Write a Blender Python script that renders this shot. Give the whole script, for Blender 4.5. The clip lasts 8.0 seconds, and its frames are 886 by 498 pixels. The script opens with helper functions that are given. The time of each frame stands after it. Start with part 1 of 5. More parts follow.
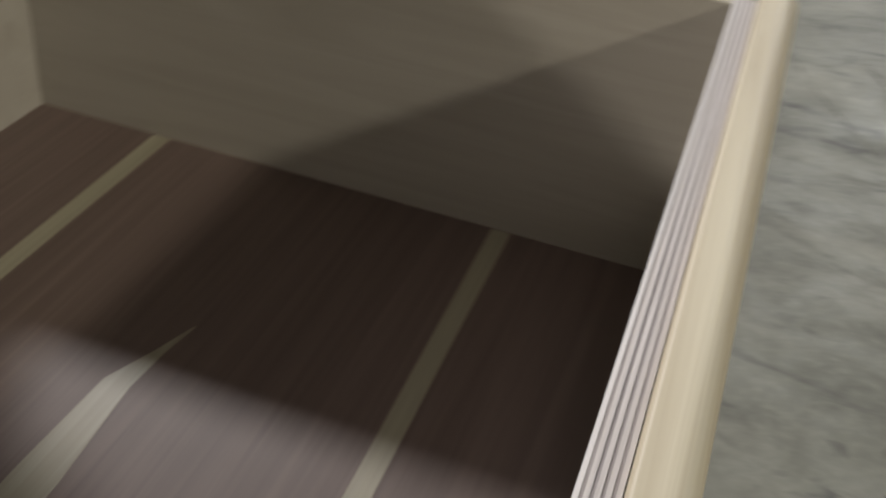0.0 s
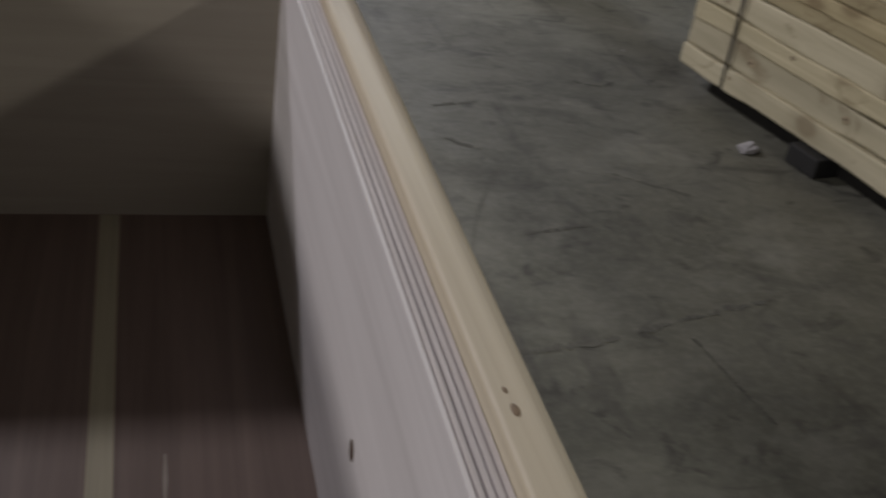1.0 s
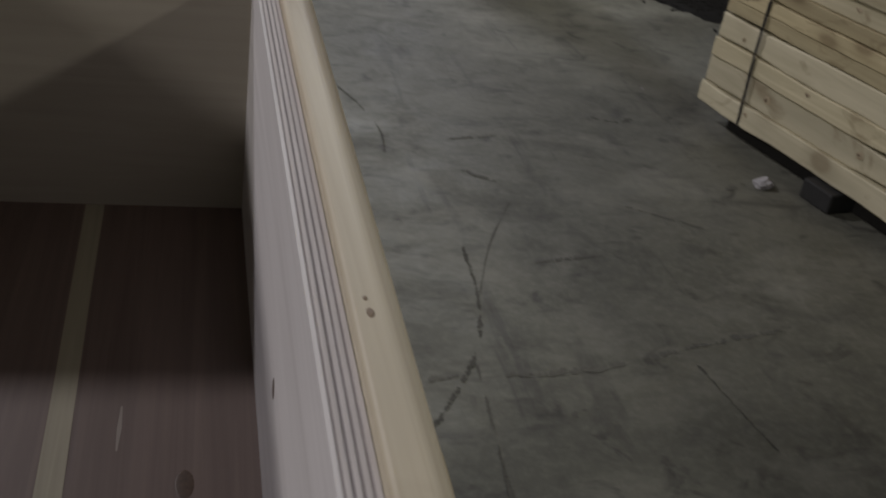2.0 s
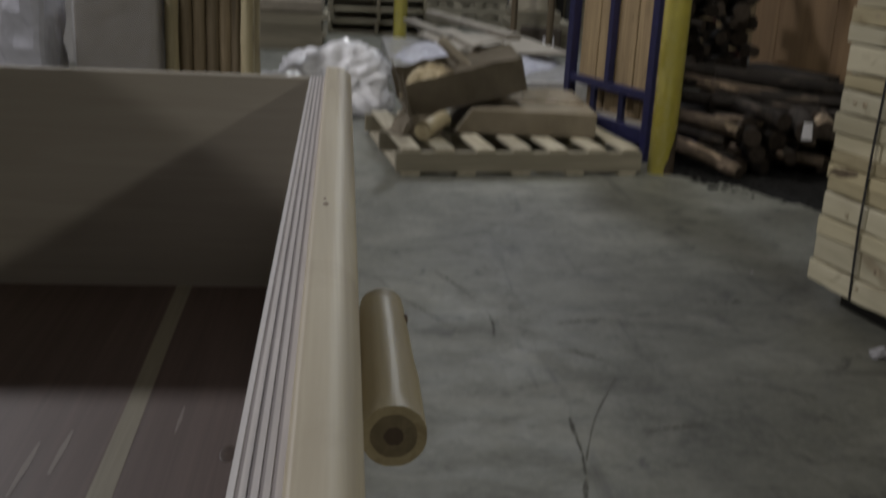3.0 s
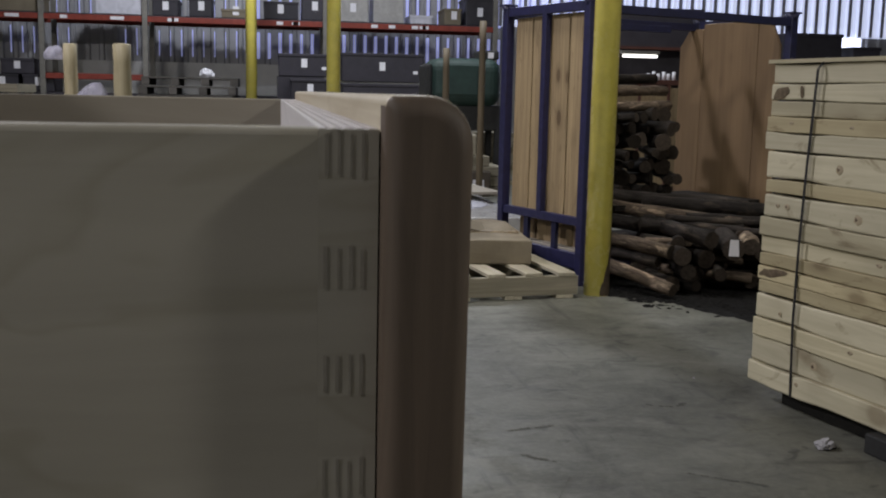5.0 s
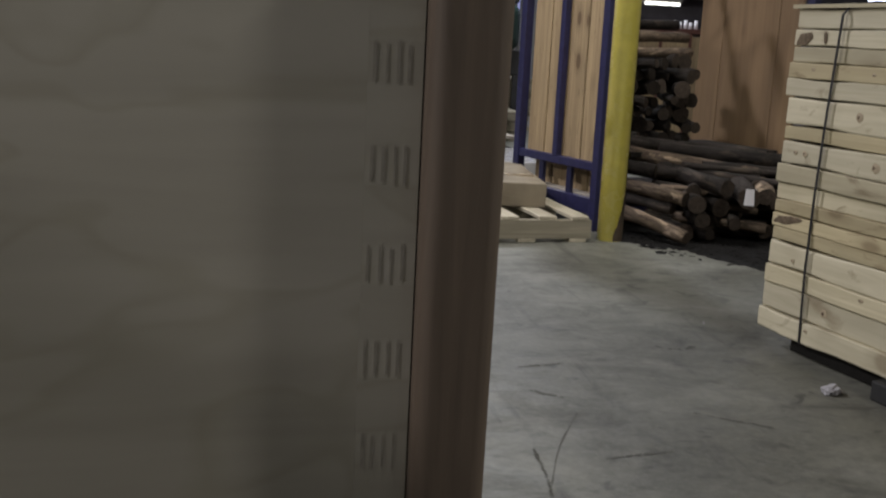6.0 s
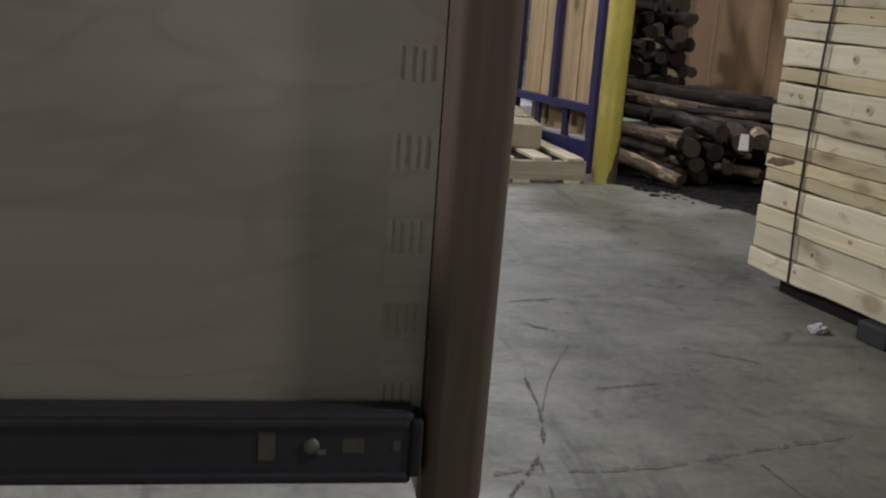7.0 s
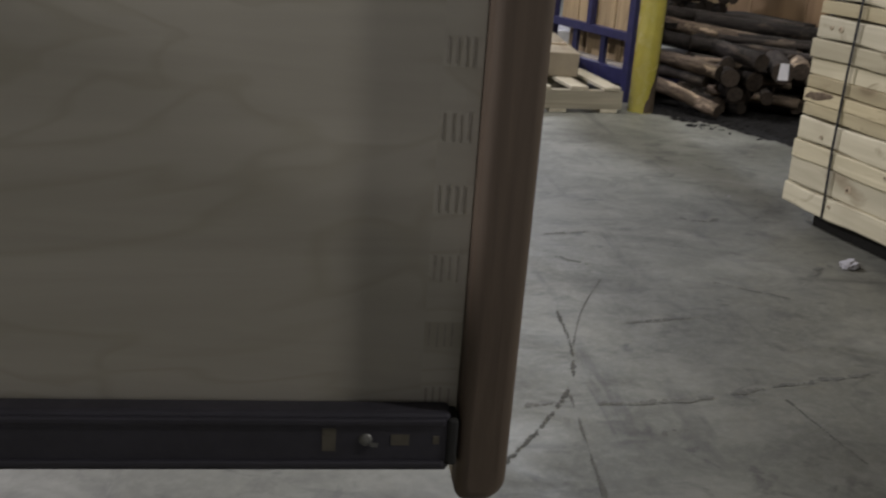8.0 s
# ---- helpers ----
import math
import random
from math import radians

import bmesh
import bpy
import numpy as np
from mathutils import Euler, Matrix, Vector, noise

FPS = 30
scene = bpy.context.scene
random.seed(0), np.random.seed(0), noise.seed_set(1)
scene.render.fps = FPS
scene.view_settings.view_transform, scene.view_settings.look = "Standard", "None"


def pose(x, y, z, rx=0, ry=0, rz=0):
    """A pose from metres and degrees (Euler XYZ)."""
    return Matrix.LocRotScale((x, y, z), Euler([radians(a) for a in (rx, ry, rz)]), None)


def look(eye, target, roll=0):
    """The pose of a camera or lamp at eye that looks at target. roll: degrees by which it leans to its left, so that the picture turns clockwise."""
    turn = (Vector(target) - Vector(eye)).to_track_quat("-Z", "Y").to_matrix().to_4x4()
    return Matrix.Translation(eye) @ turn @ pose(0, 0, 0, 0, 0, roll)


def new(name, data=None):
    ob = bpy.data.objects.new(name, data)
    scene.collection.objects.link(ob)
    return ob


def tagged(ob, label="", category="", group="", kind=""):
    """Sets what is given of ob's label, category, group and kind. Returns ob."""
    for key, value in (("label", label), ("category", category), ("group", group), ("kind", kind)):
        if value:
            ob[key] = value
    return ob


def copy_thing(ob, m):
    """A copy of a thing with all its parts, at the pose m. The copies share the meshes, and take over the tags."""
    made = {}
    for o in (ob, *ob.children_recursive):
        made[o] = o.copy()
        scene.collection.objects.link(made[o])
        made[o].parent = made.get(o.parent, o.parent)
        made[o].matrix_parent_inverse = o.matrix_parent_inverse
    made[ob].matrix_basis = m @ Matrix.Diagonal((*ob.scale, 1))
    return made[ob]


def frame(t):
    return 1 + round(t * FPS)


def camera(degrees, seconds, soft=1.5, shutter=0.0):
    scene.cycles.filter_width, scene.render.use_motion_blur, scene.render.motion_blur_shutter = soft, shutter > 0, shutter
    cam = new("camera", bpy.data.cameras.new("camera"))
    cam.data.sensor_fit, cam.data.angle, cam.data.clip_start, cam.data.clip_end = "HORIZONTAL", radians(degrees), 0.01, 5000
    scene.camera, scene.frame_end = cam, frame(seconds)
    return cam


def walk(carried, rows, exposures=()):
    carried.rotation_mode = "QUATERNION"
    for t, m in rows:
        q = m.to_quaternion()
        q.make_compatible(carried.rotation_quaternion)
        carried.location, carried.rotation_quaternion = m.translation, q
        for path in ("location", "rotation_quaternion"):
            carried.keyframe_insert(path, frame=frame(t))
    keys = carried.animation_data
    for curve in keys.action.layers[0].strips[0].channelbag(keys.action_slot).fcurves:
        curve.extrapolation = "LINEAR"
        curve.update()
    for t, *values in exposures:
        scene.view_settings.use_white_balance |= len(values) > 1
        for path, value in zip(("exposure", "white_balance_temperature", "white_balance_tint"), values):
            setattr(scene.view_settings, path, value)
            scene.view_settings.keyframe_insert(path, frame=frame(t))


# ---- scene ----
cam = camera(46.0, 8.0, soft=2.0, shutter=0.45)
PATH = [
    (0, (-0.003, 0.159, 1.195), (-0.440, 1.757, 0.008), 6.9),
    (0.5, (-0.068, 0.106, 1.182), (0.097, 1.804, 0.138), 7.4),
    (1, (-0.095, 0.076, 1.183), (0.448, 1.703, 0.155), 9.6),
    (1.2, (-0.103, 0.065, 1.191), (0.526, 1.669, 0.176), 11.3),
    (2.3, (-0.023, -0.037, 1.166), (0.331, 1.732, 0.304), 7.4),
    (2.5, (-0.005, -0.074, 1.146), (0.260, 1.762, 0.399), 6.4),
    (2.8, (0.0105, -0.136, 1.127), (0.1895, 1.729, 0.428), 4.5),
    (3, (0.011, -0.158, 1.111), (0.217, 1.743, 0.524), 2.9),
    (3.1, (0.010, -0.165, 1.104), (0.221, 1.752, 0.590), 3.2),
    (3.5, (-0.006, -0.183, 1.074), (0.271, 1.76, 0.689), 1.5),
    (3.6, (-0.011, -0.198, 1.06), (0.264, 1.746, 0.681), 0.6),
    (3.8, (-0.012, -0.203, 1.041), (0.275, 1.742, 0.675), 0.2),
    (4, (-0.011, -0.2, 1.024), (0.299, 1.746, 0.68), 0.9),
    (4.2, (-0.012, -0.206, 1.016), (0.311, 1.743, 0.705), 0.7),
    (5.3, (-0.0255, -0.2280, 0.983), (0.2975, 1.7252, 0.691), 1.8),
    (5.5, (-0.0263, -0.2343, 0.9769), (0.2825, 1.7173, 0.6650), 2.46),
    (5.7, (-0.0277, -0.2325, 0.972), (0.2663, 1.7180, 0.6265), 2.7),
    (6, (-0.0310, -0.2389, 0.9612), (0.2733, 1.6977, 0.5669), 2.90),
    (6.3, (-0.0380, -0.2505, 0.9518), (0.2758, 1.6768, 0.5160), 3.55),
    (6.5, (-0.0390, -0.2561, 0.9478), (0.2761, 1.6678, 0.4997), 3.56),
    (7, (-0.0429, -0.2739, 0.9294), (0.2783, 1.6375, 0.4366), 4.09),
    (7.5, (-0.0437, -0.2846, 0.9351), (0.2817, 1.6126, 0.3924), 3.88),
    (8, (-0.0520, -0.3155, 0.9764), (0.2068, 1.5609, 0.3351), 4.15),
]
walk(cam, [(t, look(e, g, r)) for t, e, g, r in PATH],
     exposures=[(0.0, 0.06, 6800, 5), (0.5, -0.26, 6700, 8), (1.0, -0.88, 6600, 10), (1.2, -0.97, 6600, 10), (2.3, -1.04, 6550, 8), (3.0, -1.15, 6520, 6), (3.5, -1.03, 6480, 7),
                (4.1, -0.96, 6450, 8), (5.4, -0.48, 6400, 8), (6.5, -0.26, 6450, 10), (7.5, -0.16, 6350, 10), (8.0, -0.16, 6350, 10)])


# ---------------------------------------------------------------- light
world = bpy.data.worlds.new("world")
scene.world = world
world.use_nodes = True
world.node_tree.nodes["Background"].inputs[0].default_value = (0.5, 0.6, 0.8, 1)
world.node_tree.nodes["Background"].inputs[1].default_value = 0.05


def ceiling_lamp(x, y, z, watts, colour, size=0.45, aim=None, beam=180):
    data = bpy.data.lights.new("ceiling_lamp", "AREA")
    data.shape, data.size, data.energy, data.color = "DISK", size, watts, colour
    data.spread = radians(beam)
    ob = new("ceiling_lamp", data)
    ob.matrix_world = look((x, y, z), aim or (x, y, 0.0))
    return ob


ceiling_lamp(6.0, -1.5, 4.85, 240, (1.0, 0.95, 0.875), 0.5, (3.0, 0.5, 0.0))
ceiling_lamp(-6.1, -1.0, 4.85, 340, (1.0, 0.95, 0.93), 0.5, (-3.0, 0.5, 0.0))
ceiling_lamp(-3.2, 5.4, 4.85, 330, (0.94, 0.905, 0.97), 0.6, (-0.5, 4.0, 0.0))
# Unseen lamp with a narrow beam, added to brighten post, planks and plywood.
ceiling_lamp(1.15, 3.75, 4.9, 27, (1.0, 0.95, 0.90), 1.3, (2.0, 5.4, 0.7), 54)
# Two unseen lamps that light the far half of the hall.
ceiling_lamp(1.7, 9.6, 4.9, 235, (0.92, 0.94, 1.0), 0.6, (2.2, 8.5, 0.0))
ceiling_lamp(-0.5, 11.5, 4.9, 260, (0.90, 0.92, 1.0), 0.6, (-0.9, 14.0, 0.5))

# ---------------------------------------------------------------- materials


class Nodes:
    """A short way to chain shader nodes."""

    def __init__(self, name, rough=0.6, metal=0.0, coat=0.0):
        self.mat = bpy.data.materials.new(name)
        self.mat.use_nodes = True
        self.tree = self.mat.node_tree
        self.bsdf = self.tree.nodes["Principled BSDF"]
        self.bsdf.inputs["Roughness"].default_value = rough
        self.bsdf.inputs["Metallic"].default_value = metal
        self.bsdf.inputs["Coat Weight"].default_value = coat

    def add(self, kind, **sets):
        node = self.tree.nodes.new(kind)
        for key, value in sets.items():
            node.inputs[key.replace("_", " ")].default_value = value
        return node

    def link(self, a, b):
        self.tree.links.new(a, b)

    def coords(self, scale=(1, 1, 1), turn=(0, 0, 0), shift=True):
        tc = self.add("ShaderNodeTexCoord")
        out = tc.outputs["Object"]
        if shift:
            info = self.add("ShaderNodeObjectInfo")
            mul = self.add("ShaderNodeMath")
            mul.operation = "MULTIPLY"
            mul.inputs[1].default_value = 37.0
            self.link(info.outputs["Random"], mul.inputs[0])
            plus = self.add("ShaderNodeVectorMath")
            self.link(out, plus.inputs[0])
            self.link(mul.outputs[0], plus.inputs[1])
            out = plus.outputs[0]
        mp = self.add("ShaderNodeMapping")
        mp.inputs["Scale"].default_value = scale
        mp.inputs["Rotation"].default_value = [radians(a) for a in turn]
        self.link(out, mp.inputs["Vector"])
        return mp.outputs[0]

    def noise(self, vec, scale=1.0, detail=5.0, rough=0.6, bend=0.0):
        n = self.add("ShaderNodeTexNoise", Scale=scale, Detail=detail, Roughness=rough, Distortion=bend)
        self.link(vec, n.inputs["Vector"])
        return n.outputs["Fac"]

    def ramp(self, fac, stops):
        r = self.add("ShaderNodeValToRGB")
        el = r.color_ramp.elements
        while len(el) < len(stops):
            el.new(0.5)
        for e, (p, c) in zip(el, stops):
            e.position = p
            e.color = (*c, 1) if len(c) == 3 else c
        self.link(fac, r.inputs["Fac"])
        return r.outputs["Color"]

    def mix(self, a, b, fac, how="MIX"):
        m = self.tree.nodes.new("ShaderNodeMix")
        m.data_type, m.blend_type = "RGBA", how
        for socket, v in ((m.inputs[6], a), (m.inputs[7], b), (m.inputs[0], fac)):
            if isinstance(v, (int, float)):
                socket.default_value = v
            elif isinstance(v, tuple):
                socket.default_value = (*v, 1)
            else:
                self.link(v, socket)
        return m.outputs[2]

    def vary(self, colour, amount):
        info = self.add("ShaderNodeObjectInfo")
        mr = self.add("ShaderNodeMapRange")
        mr.inputs["To Min"].default_value, mr.inputs["To Max"].default_value = 1 - amount, 1 + amount
        self.link(info.outputs["Random"], mr.inputs["Value"])
        hsv = self.add("ShaderNodeHueSaturation")
        self.link(mr.outputs[0], hsv.inputs["Value"])
        self.link(colour, hsv.inputs["Color"])
        return hsv.outputs[0]

    def done(self, colour, bump=None, depth=0.002, strength=0.4, rough=None):
        self.link(colour, self.bsdf.inputs["Base Color"])
        if bump is not None:
            b = self.add("ShaderNodeBump", Strength=strength, Distance=depth)
            self.link(bump, b.inputs["Height"])
            self.link(b.outputs[0], self.bsdf.inputs["Normal"])
        if rough is not None:
            self.link(rough, self.bsdf.inputs["Roughness"])
        return self.mat


def grey(*v):
    return tuple(v) if len(v) == 3 else (v[0],) * 3


def wood(name, dark, light, axis="x", rough=0.6, vary=0.12, fine=90, long=2.5, knots=0.0, stain=0.25, coat=0.0, bump=0.35, figure=0.0, smudge=0.0):
    n = Nodes(name, rough, coat=coat)
    k = "xyz".index(axis)
    sc = [fine] * 3
    sc[k] = long
    vec = n.coords(tuple(sc))
    grain = n.noise(vec, 1.0, 6, 0.6, 0.8)
    col = n.ramp(grain, [(0.28, dark), (0.72, light)])
    broad = [5.0] * 3
    broad[k] = 1.2
    blot = n.noise(n.coords(tuple(broad)), 1.0, 3, 0.5, 1.2)
    col = n.mix(col, tuple(c * 0.55 for c in light), n.ramp(blot, [(0.45, (0, 0, 0)), (0.8, (stain,) * 3)]))
    if figure:
        fs = [13.0] * 3
        fs[k] = 5.5
        curl = n.noise(n.coords(tuple(fs)), 1.0, 3, 0.5, 1.0)
        lines = n.ramp(curl, [(0.0, grey(0)), (0.40, grey(0)), (0.42, grey(figure)), (0.445, grey(0)), (0.50, grey(0)), (0.515, grey(figure)), (0.54, grey(0)),
                              (0.60, grey(0)), (0.615, grey(figure * 0.8)), (0.64, grey(0))])
        col = n.mix(col, (dark[0] * 0.62, dark[1] * 0.60, dark[2] * 0.42), lines)
    if knots:
        ks = [7.0] * 3
        ks[k] = 3.2
        v = n.add("ShaderNodeTexVoronoi", Scale=1.0)
        n.link(n.coords(tuple(ks)), v.inputs["Vector"])
        core = n.ramp(v.outputs["Distance"], [(0.0, grey(knots)), (0.10, grey(knots)), (0.16, grey(knots * 0.35)), (0.3, grey(0.0))])
        col = n.mix(col, (dark[0] * 0.35, dark[1] * 0.27, dark[2] * 0.2), core)
    if smudge:
        ss = [16.0] * 3
        ss[k] = 4.5
        sm = n.noise(n.coords(tuple(ss)), 1.0, 5, 0.62, 1.5)
        col = n.mix(col, (dark[0] * 0.42, dark[1] * 0.34, dark[2] * 0.26), n.ramp(sm, [(0.58, grey(0.0)), (0.68, grey(smudge * 0.6)), (0.8, grey(smudge))]))
    if vary:
        col = n.vary(col, vary)
    return n.done(col, grain, 0.0008, bump)


def plain(name, colour, rough=0.5, metal=0.0, spots=0.25, scale=18, coat=0.0, vary=0.0):
    n = Nodes(name, rough, metal, coat)
    f = n.noise(n.coords((1, 1, 1)), scale, 5, 0.65)
    g = n.noise(n.coords((1, 1, 1)), scale * 0.17, 3, 0.5)
    col = n.ramp(f, [(0.3, tuple(c * (1 - spots) for c in colour)), (0.7, colour)])
    col = n.mix(col, tuple(c * (1 - spots) for c in colour), n.ramp(g, [(0.5, grey(0.0)), (0.75, grey(0.7))]))
    if vary:
        col = n.vary(col, vary)
    rr = n.ramp(f, [(0.3, grey(min(1, rough + 0.12))), (0.7, grey(max(0.05, rough - 0.08)))])
    return n.done(col, f, 0.0005, 0.25, rr)


def glow(name, colour, strength):
    n = Nodes(name, 0.5)
    n.bsdf.inputs["Base Color"].default_value = (*colour, 1)
    n.bsdf.inputs["Emission Color"].default_value = (*colour, 1)
    n.bsdf.inputs["Emission Strength"].default_value = strength
    return n.mat


def film(name, colour=(0.82, 0.82, 0.90), alpha=0.55, bump=0.8, rough=0.22):
    n = Nodes(name, rough)
    f = n.noise(n.coords((1, 1, 1)), 9, 5, 0.6, 1.0)
    n.bsdf.inputs["Alpha"].default_value = alpha
    return n.done(n.ramp(f, [(0.3, tuple(c * 0.75 for c in colour)), (0.7, colour)]), f, 0.01, bump)


def concrete():
    n = Nodes("worn_concrete", 0.62)
    big = n.noise(n.coords((0.9, 0.9, 1), shift=False), 1.0, 6, 0.65, 0.8)
    mid = n.noise(n.coords((4.6, 5.4, 1), shift=False), 1.0, 6, 0.7, 1.0)
    fine = n.noise(n.coords((1, 1, 1), shift=False), 42, 8, 0.7)
    col = n.ramp(big, [(0.3, (0.066, 0.066, 0.052)), (0.7, (0.150, 0.150, 0.123))])
    col = n.mix(col, (0.185, 0.185, 0.153), n.ramp(fine, [(0.45, grey(0.0)), (0.7, grey(0.5))]))
    col = n.mix(col, (0.062, 0.060, 0.052), n.ramp(mid, [(0.50, grey(0.0)), (0.68, grey(0.55))]))
    streak = n.noise(n.coords((3.4, 11, 1), (0, 0, 6), False), 1.0, 6, 0.62, 0.7)
    col = n.mix(col, (0.040, 0.038, 0.033), n.ramp(streak, [(0.575, grey(0.0)), (0.69, grey(0.62))]))
    drag = n.noise(n.coords((8, 1.6, 1), (0, 0, -28), False), 1.0, 5, 0.62, 0.9)
    col = n.mix(col, (0.05, 0.048, 0.042), n.ramp(drag, [(0.60, grey(0.0)), (0.69, grey(0.65))]))
    spot = n.noise(n.coords((8, 10, 1), shift=False), 1.0, 4, 0.6, 0.8)
    col = n.mix(col, (0.035, 0.033, 0.029), n.ramp(spot, [(0.59, grey(0.0)), (0.69, grey(0.75))]))
    pale = n.noise(n.coords((2.2, 3.2, 1), (0, 0, 30), False), 1.0, 7, 0.66, 0.35)
    col = n.mix(col, (0.285, 0.282, 0.24), n.ramp(pale, [(0.50, grey(0.0)), (0.76, grey(0.55))]))
    rr = n.ramp(mid, [(0.3, grey(0.42)), (0.7, grey(0.66))])
    return n.done(col, fine, 0.0015, 0.3, rr)


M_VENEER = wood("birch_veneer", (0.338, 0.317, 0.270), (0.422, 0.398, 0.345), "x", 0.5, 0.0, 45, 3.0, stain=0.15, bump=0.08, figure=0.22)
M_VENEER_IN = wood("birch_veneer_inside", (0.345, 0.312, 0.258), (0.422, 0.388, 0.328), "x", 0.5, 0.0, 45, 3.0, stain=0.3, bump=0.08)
# Inner front and ply edges: bluish lamp light is put into their paler colour.
M_VENEER_LIT = wood("lit_birch_veneer_cross", (0.58, 0.555, 0.565), (0.71, 0.685, 0.70), "y", 0.5, 0.0, 45, 2.0, stain=0.3, bump=0.12)
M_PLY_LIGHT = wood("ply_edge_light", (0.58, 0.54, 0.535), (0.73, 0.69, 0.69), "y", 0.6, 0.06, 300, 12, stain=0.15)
M_PLY_DARK = wood("ply_edge_dark", (0.30, 0.27, 0.27), (0.41, 0.375, 0.38), "y", 0.75, 0.1, 300, 12, stain=0.2)
M_PLYLINE = plain("dark_ply_line", (0.338, 0.315, 0.274), 0.8, spots=0.3, scale=300)
M_LAUAN = wood("red_brown_plywood", (0.138, 0.096, 0.079), (0.206, 0.148, 0.124), "y", 0.55, 0.0, 120, 3.0, stain=0.3, bump=0.2)
M_SAP = wood("pale_sapwood", (0.32, 0.287, 0.20), (0.43, 0.39, 0.283), "y", 0.45, 0.0, 160, 4.0, stain=0.2, bump=0.2)
M_FLECK = wood("pale_glint", (0.32, 0.275, 0.235), (0.43, 0.375, 0.325), "y", 0.6, 0.0, 160, 4.0)
M_PINE = wood("varnished_pine", (0.44, 0.36, 0.25), (0.74, 0.68, 0.54), "y", 0.50, 0.0, 95, 2.2, stain=0.7, bump=0.12, smudge=0.28)
# End-grain brown, deepened to paint the shade on the front's ends.
M_END_SHADE = wood("end_grain_and_shade", (0.083, 0.061, 0.045), (0.125, 0.092, 0.068), "z", 0.65, 0.0, 160, 14, stain=0.4)
M_KNOT = plain("dark_knot", (0.10, 0.055, 0.03), 0.5, spots=0.5, scale=300)
M_KNOT_PALE = plain("tan_knot", (0.27, 0.195, 0.13), 0.5, spots=0.4, scale=300)
M_LOG = wood("peeled_log", (0.30, 0.25, 0.145), (0.50, 0.435, 0.28), "z", 0.6, 0.14, 40, 2.0, knots=0.6, stain=0.6, coat=0.03, smudge=0.35)
M_LOG_X = wood("peeled_log_rail", (0.30, 0.25, 0.145), (0.50, 0.435, 0.28), "x", 0.6, 0.14, 40, 2.0, knots=0.6, stain=0.6, coat=0.03, smudge=0.35)
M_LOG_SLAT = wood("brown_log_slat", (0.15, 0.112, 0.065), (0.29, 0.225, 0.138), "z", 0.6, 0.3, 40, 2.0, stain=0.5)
M_LOG_Y = wood("peeled_log_pull", (0.36, 0.30, 0.185), (0.50, 0.435, 0.285), "y", 0.42, 0.0, 110, 5.0, knots=0.3, stain=0.6, smudge=0.35)
M_LOG_END = wood("log_end_grain", (0.150, 0.124, 0.078), (0.25, 0.208, 0.134), "y", 0.6, 0.0, 150, 150, stain=0.5)
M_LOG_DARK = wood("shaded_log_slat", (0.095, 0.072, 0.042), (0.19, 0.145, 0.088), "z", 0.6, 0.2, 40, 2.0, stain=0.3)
M_BOARD = wood("rough_pine_board", (0.377, 0.332, 0.212), (0.552, 0.497, 0.342), "y", 0.72, 0.20, 45, 1.4, knots=0.6, stain=0.75, smudge=0.9)
M_BOARD_B = wood("rough_pine_board_tan", (0.322, 0.268, 0.155), (0.478, 0.413, 0.254), "y", 0.72, 0.18, 40, 1.2, knots=0.6, stain=0.85, smudge=0.9)
M_BOARD_C = wood("rough_pine_board_pale", (0.398, 0.359, 0.243), (0.555, 0.508, 0.370), "y", 0.72, 0.14, 50, 1.6, knots=0.55, stain=0.65, smudge=0.8)
# Deck paler than the stringers: light from above is put into its colour.
M_PALLET = wood("pallet_wood", (0.158, 0.140, 0.100), (0.275, 0.248, 0.184), "x", 0.8, 0.15, 50, 2.0, knots=0.4, stain=0.4)
M_PALLET_LIT = wood("lit_pallet_deck_wood", (0.28, 0.25, 0.185), (0.46, 0.42, 0.32), "y", 0.8, 0.15, 50, 2.0, knots=0.3, stain=0.4)
M_PLANK = wood("rack_plank", (0.160, 0.113, 0.061), (0.312, 0.231, 0.128), "z", 0.7, 0.2, 45, 1.5, knots=0.8, stain=0.8, smudge=0.75)
M_PLYSHEET = wood("brown_plywood", (0.132, 0.082, 0.041), (0.194, 0.126, 0.066), "z", 0.6, 0.06, 30, 1.2, knots=0.22, stain=0.4)
M_DARKSKID = wood("dark_skid_wood", (0.035, 0.03, 0.027), (0.11, 0.098, 0.085), "x", 0.8, 0.3, 40, 2.0, stain=0.4)


def bark(name, dark, light, flake, amount):
    """Furrowed bark with paler flakes where it has come off."""
    n = Nodes(name, 0.9)
    ridge = n.noise(n.coords((38, 38, 9)), 1.0, 6, 0.65, 1.2)
    col = n.ramp(ridge, [(0.35, dark), (0.65, light)])
    patch = n.noise(n.coords((14, 14, 5)), 1.0, 5, 0.6, 0.8)
    col = n.mix(col, flake, n.ramp(patch, [(0.56, grey(0.0)), (0.64, grey(amount))]))
    return n.done(n.vary(col, 0.5), ridge, 0.004, 1.0)


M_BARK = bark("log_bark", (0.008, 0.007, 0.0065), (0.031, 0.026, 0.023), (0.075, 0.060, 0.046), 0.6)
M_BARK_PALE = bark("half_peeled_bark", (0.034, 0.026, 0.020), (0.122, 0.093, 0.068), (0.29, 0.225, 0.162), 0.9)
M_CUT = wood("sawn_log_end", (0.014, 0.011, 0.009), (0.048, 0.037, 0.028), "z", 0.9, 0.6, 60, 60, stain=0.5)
M_SLIDE = plain("black_steel", (0.046, 0.044, 0.058), 0.5, 0.2, 0.3, 60)
M_SLOT = plain("wood_in_slot", (0.115, 0.103, 0.08), 0.7, spots=0.3, scale=200)
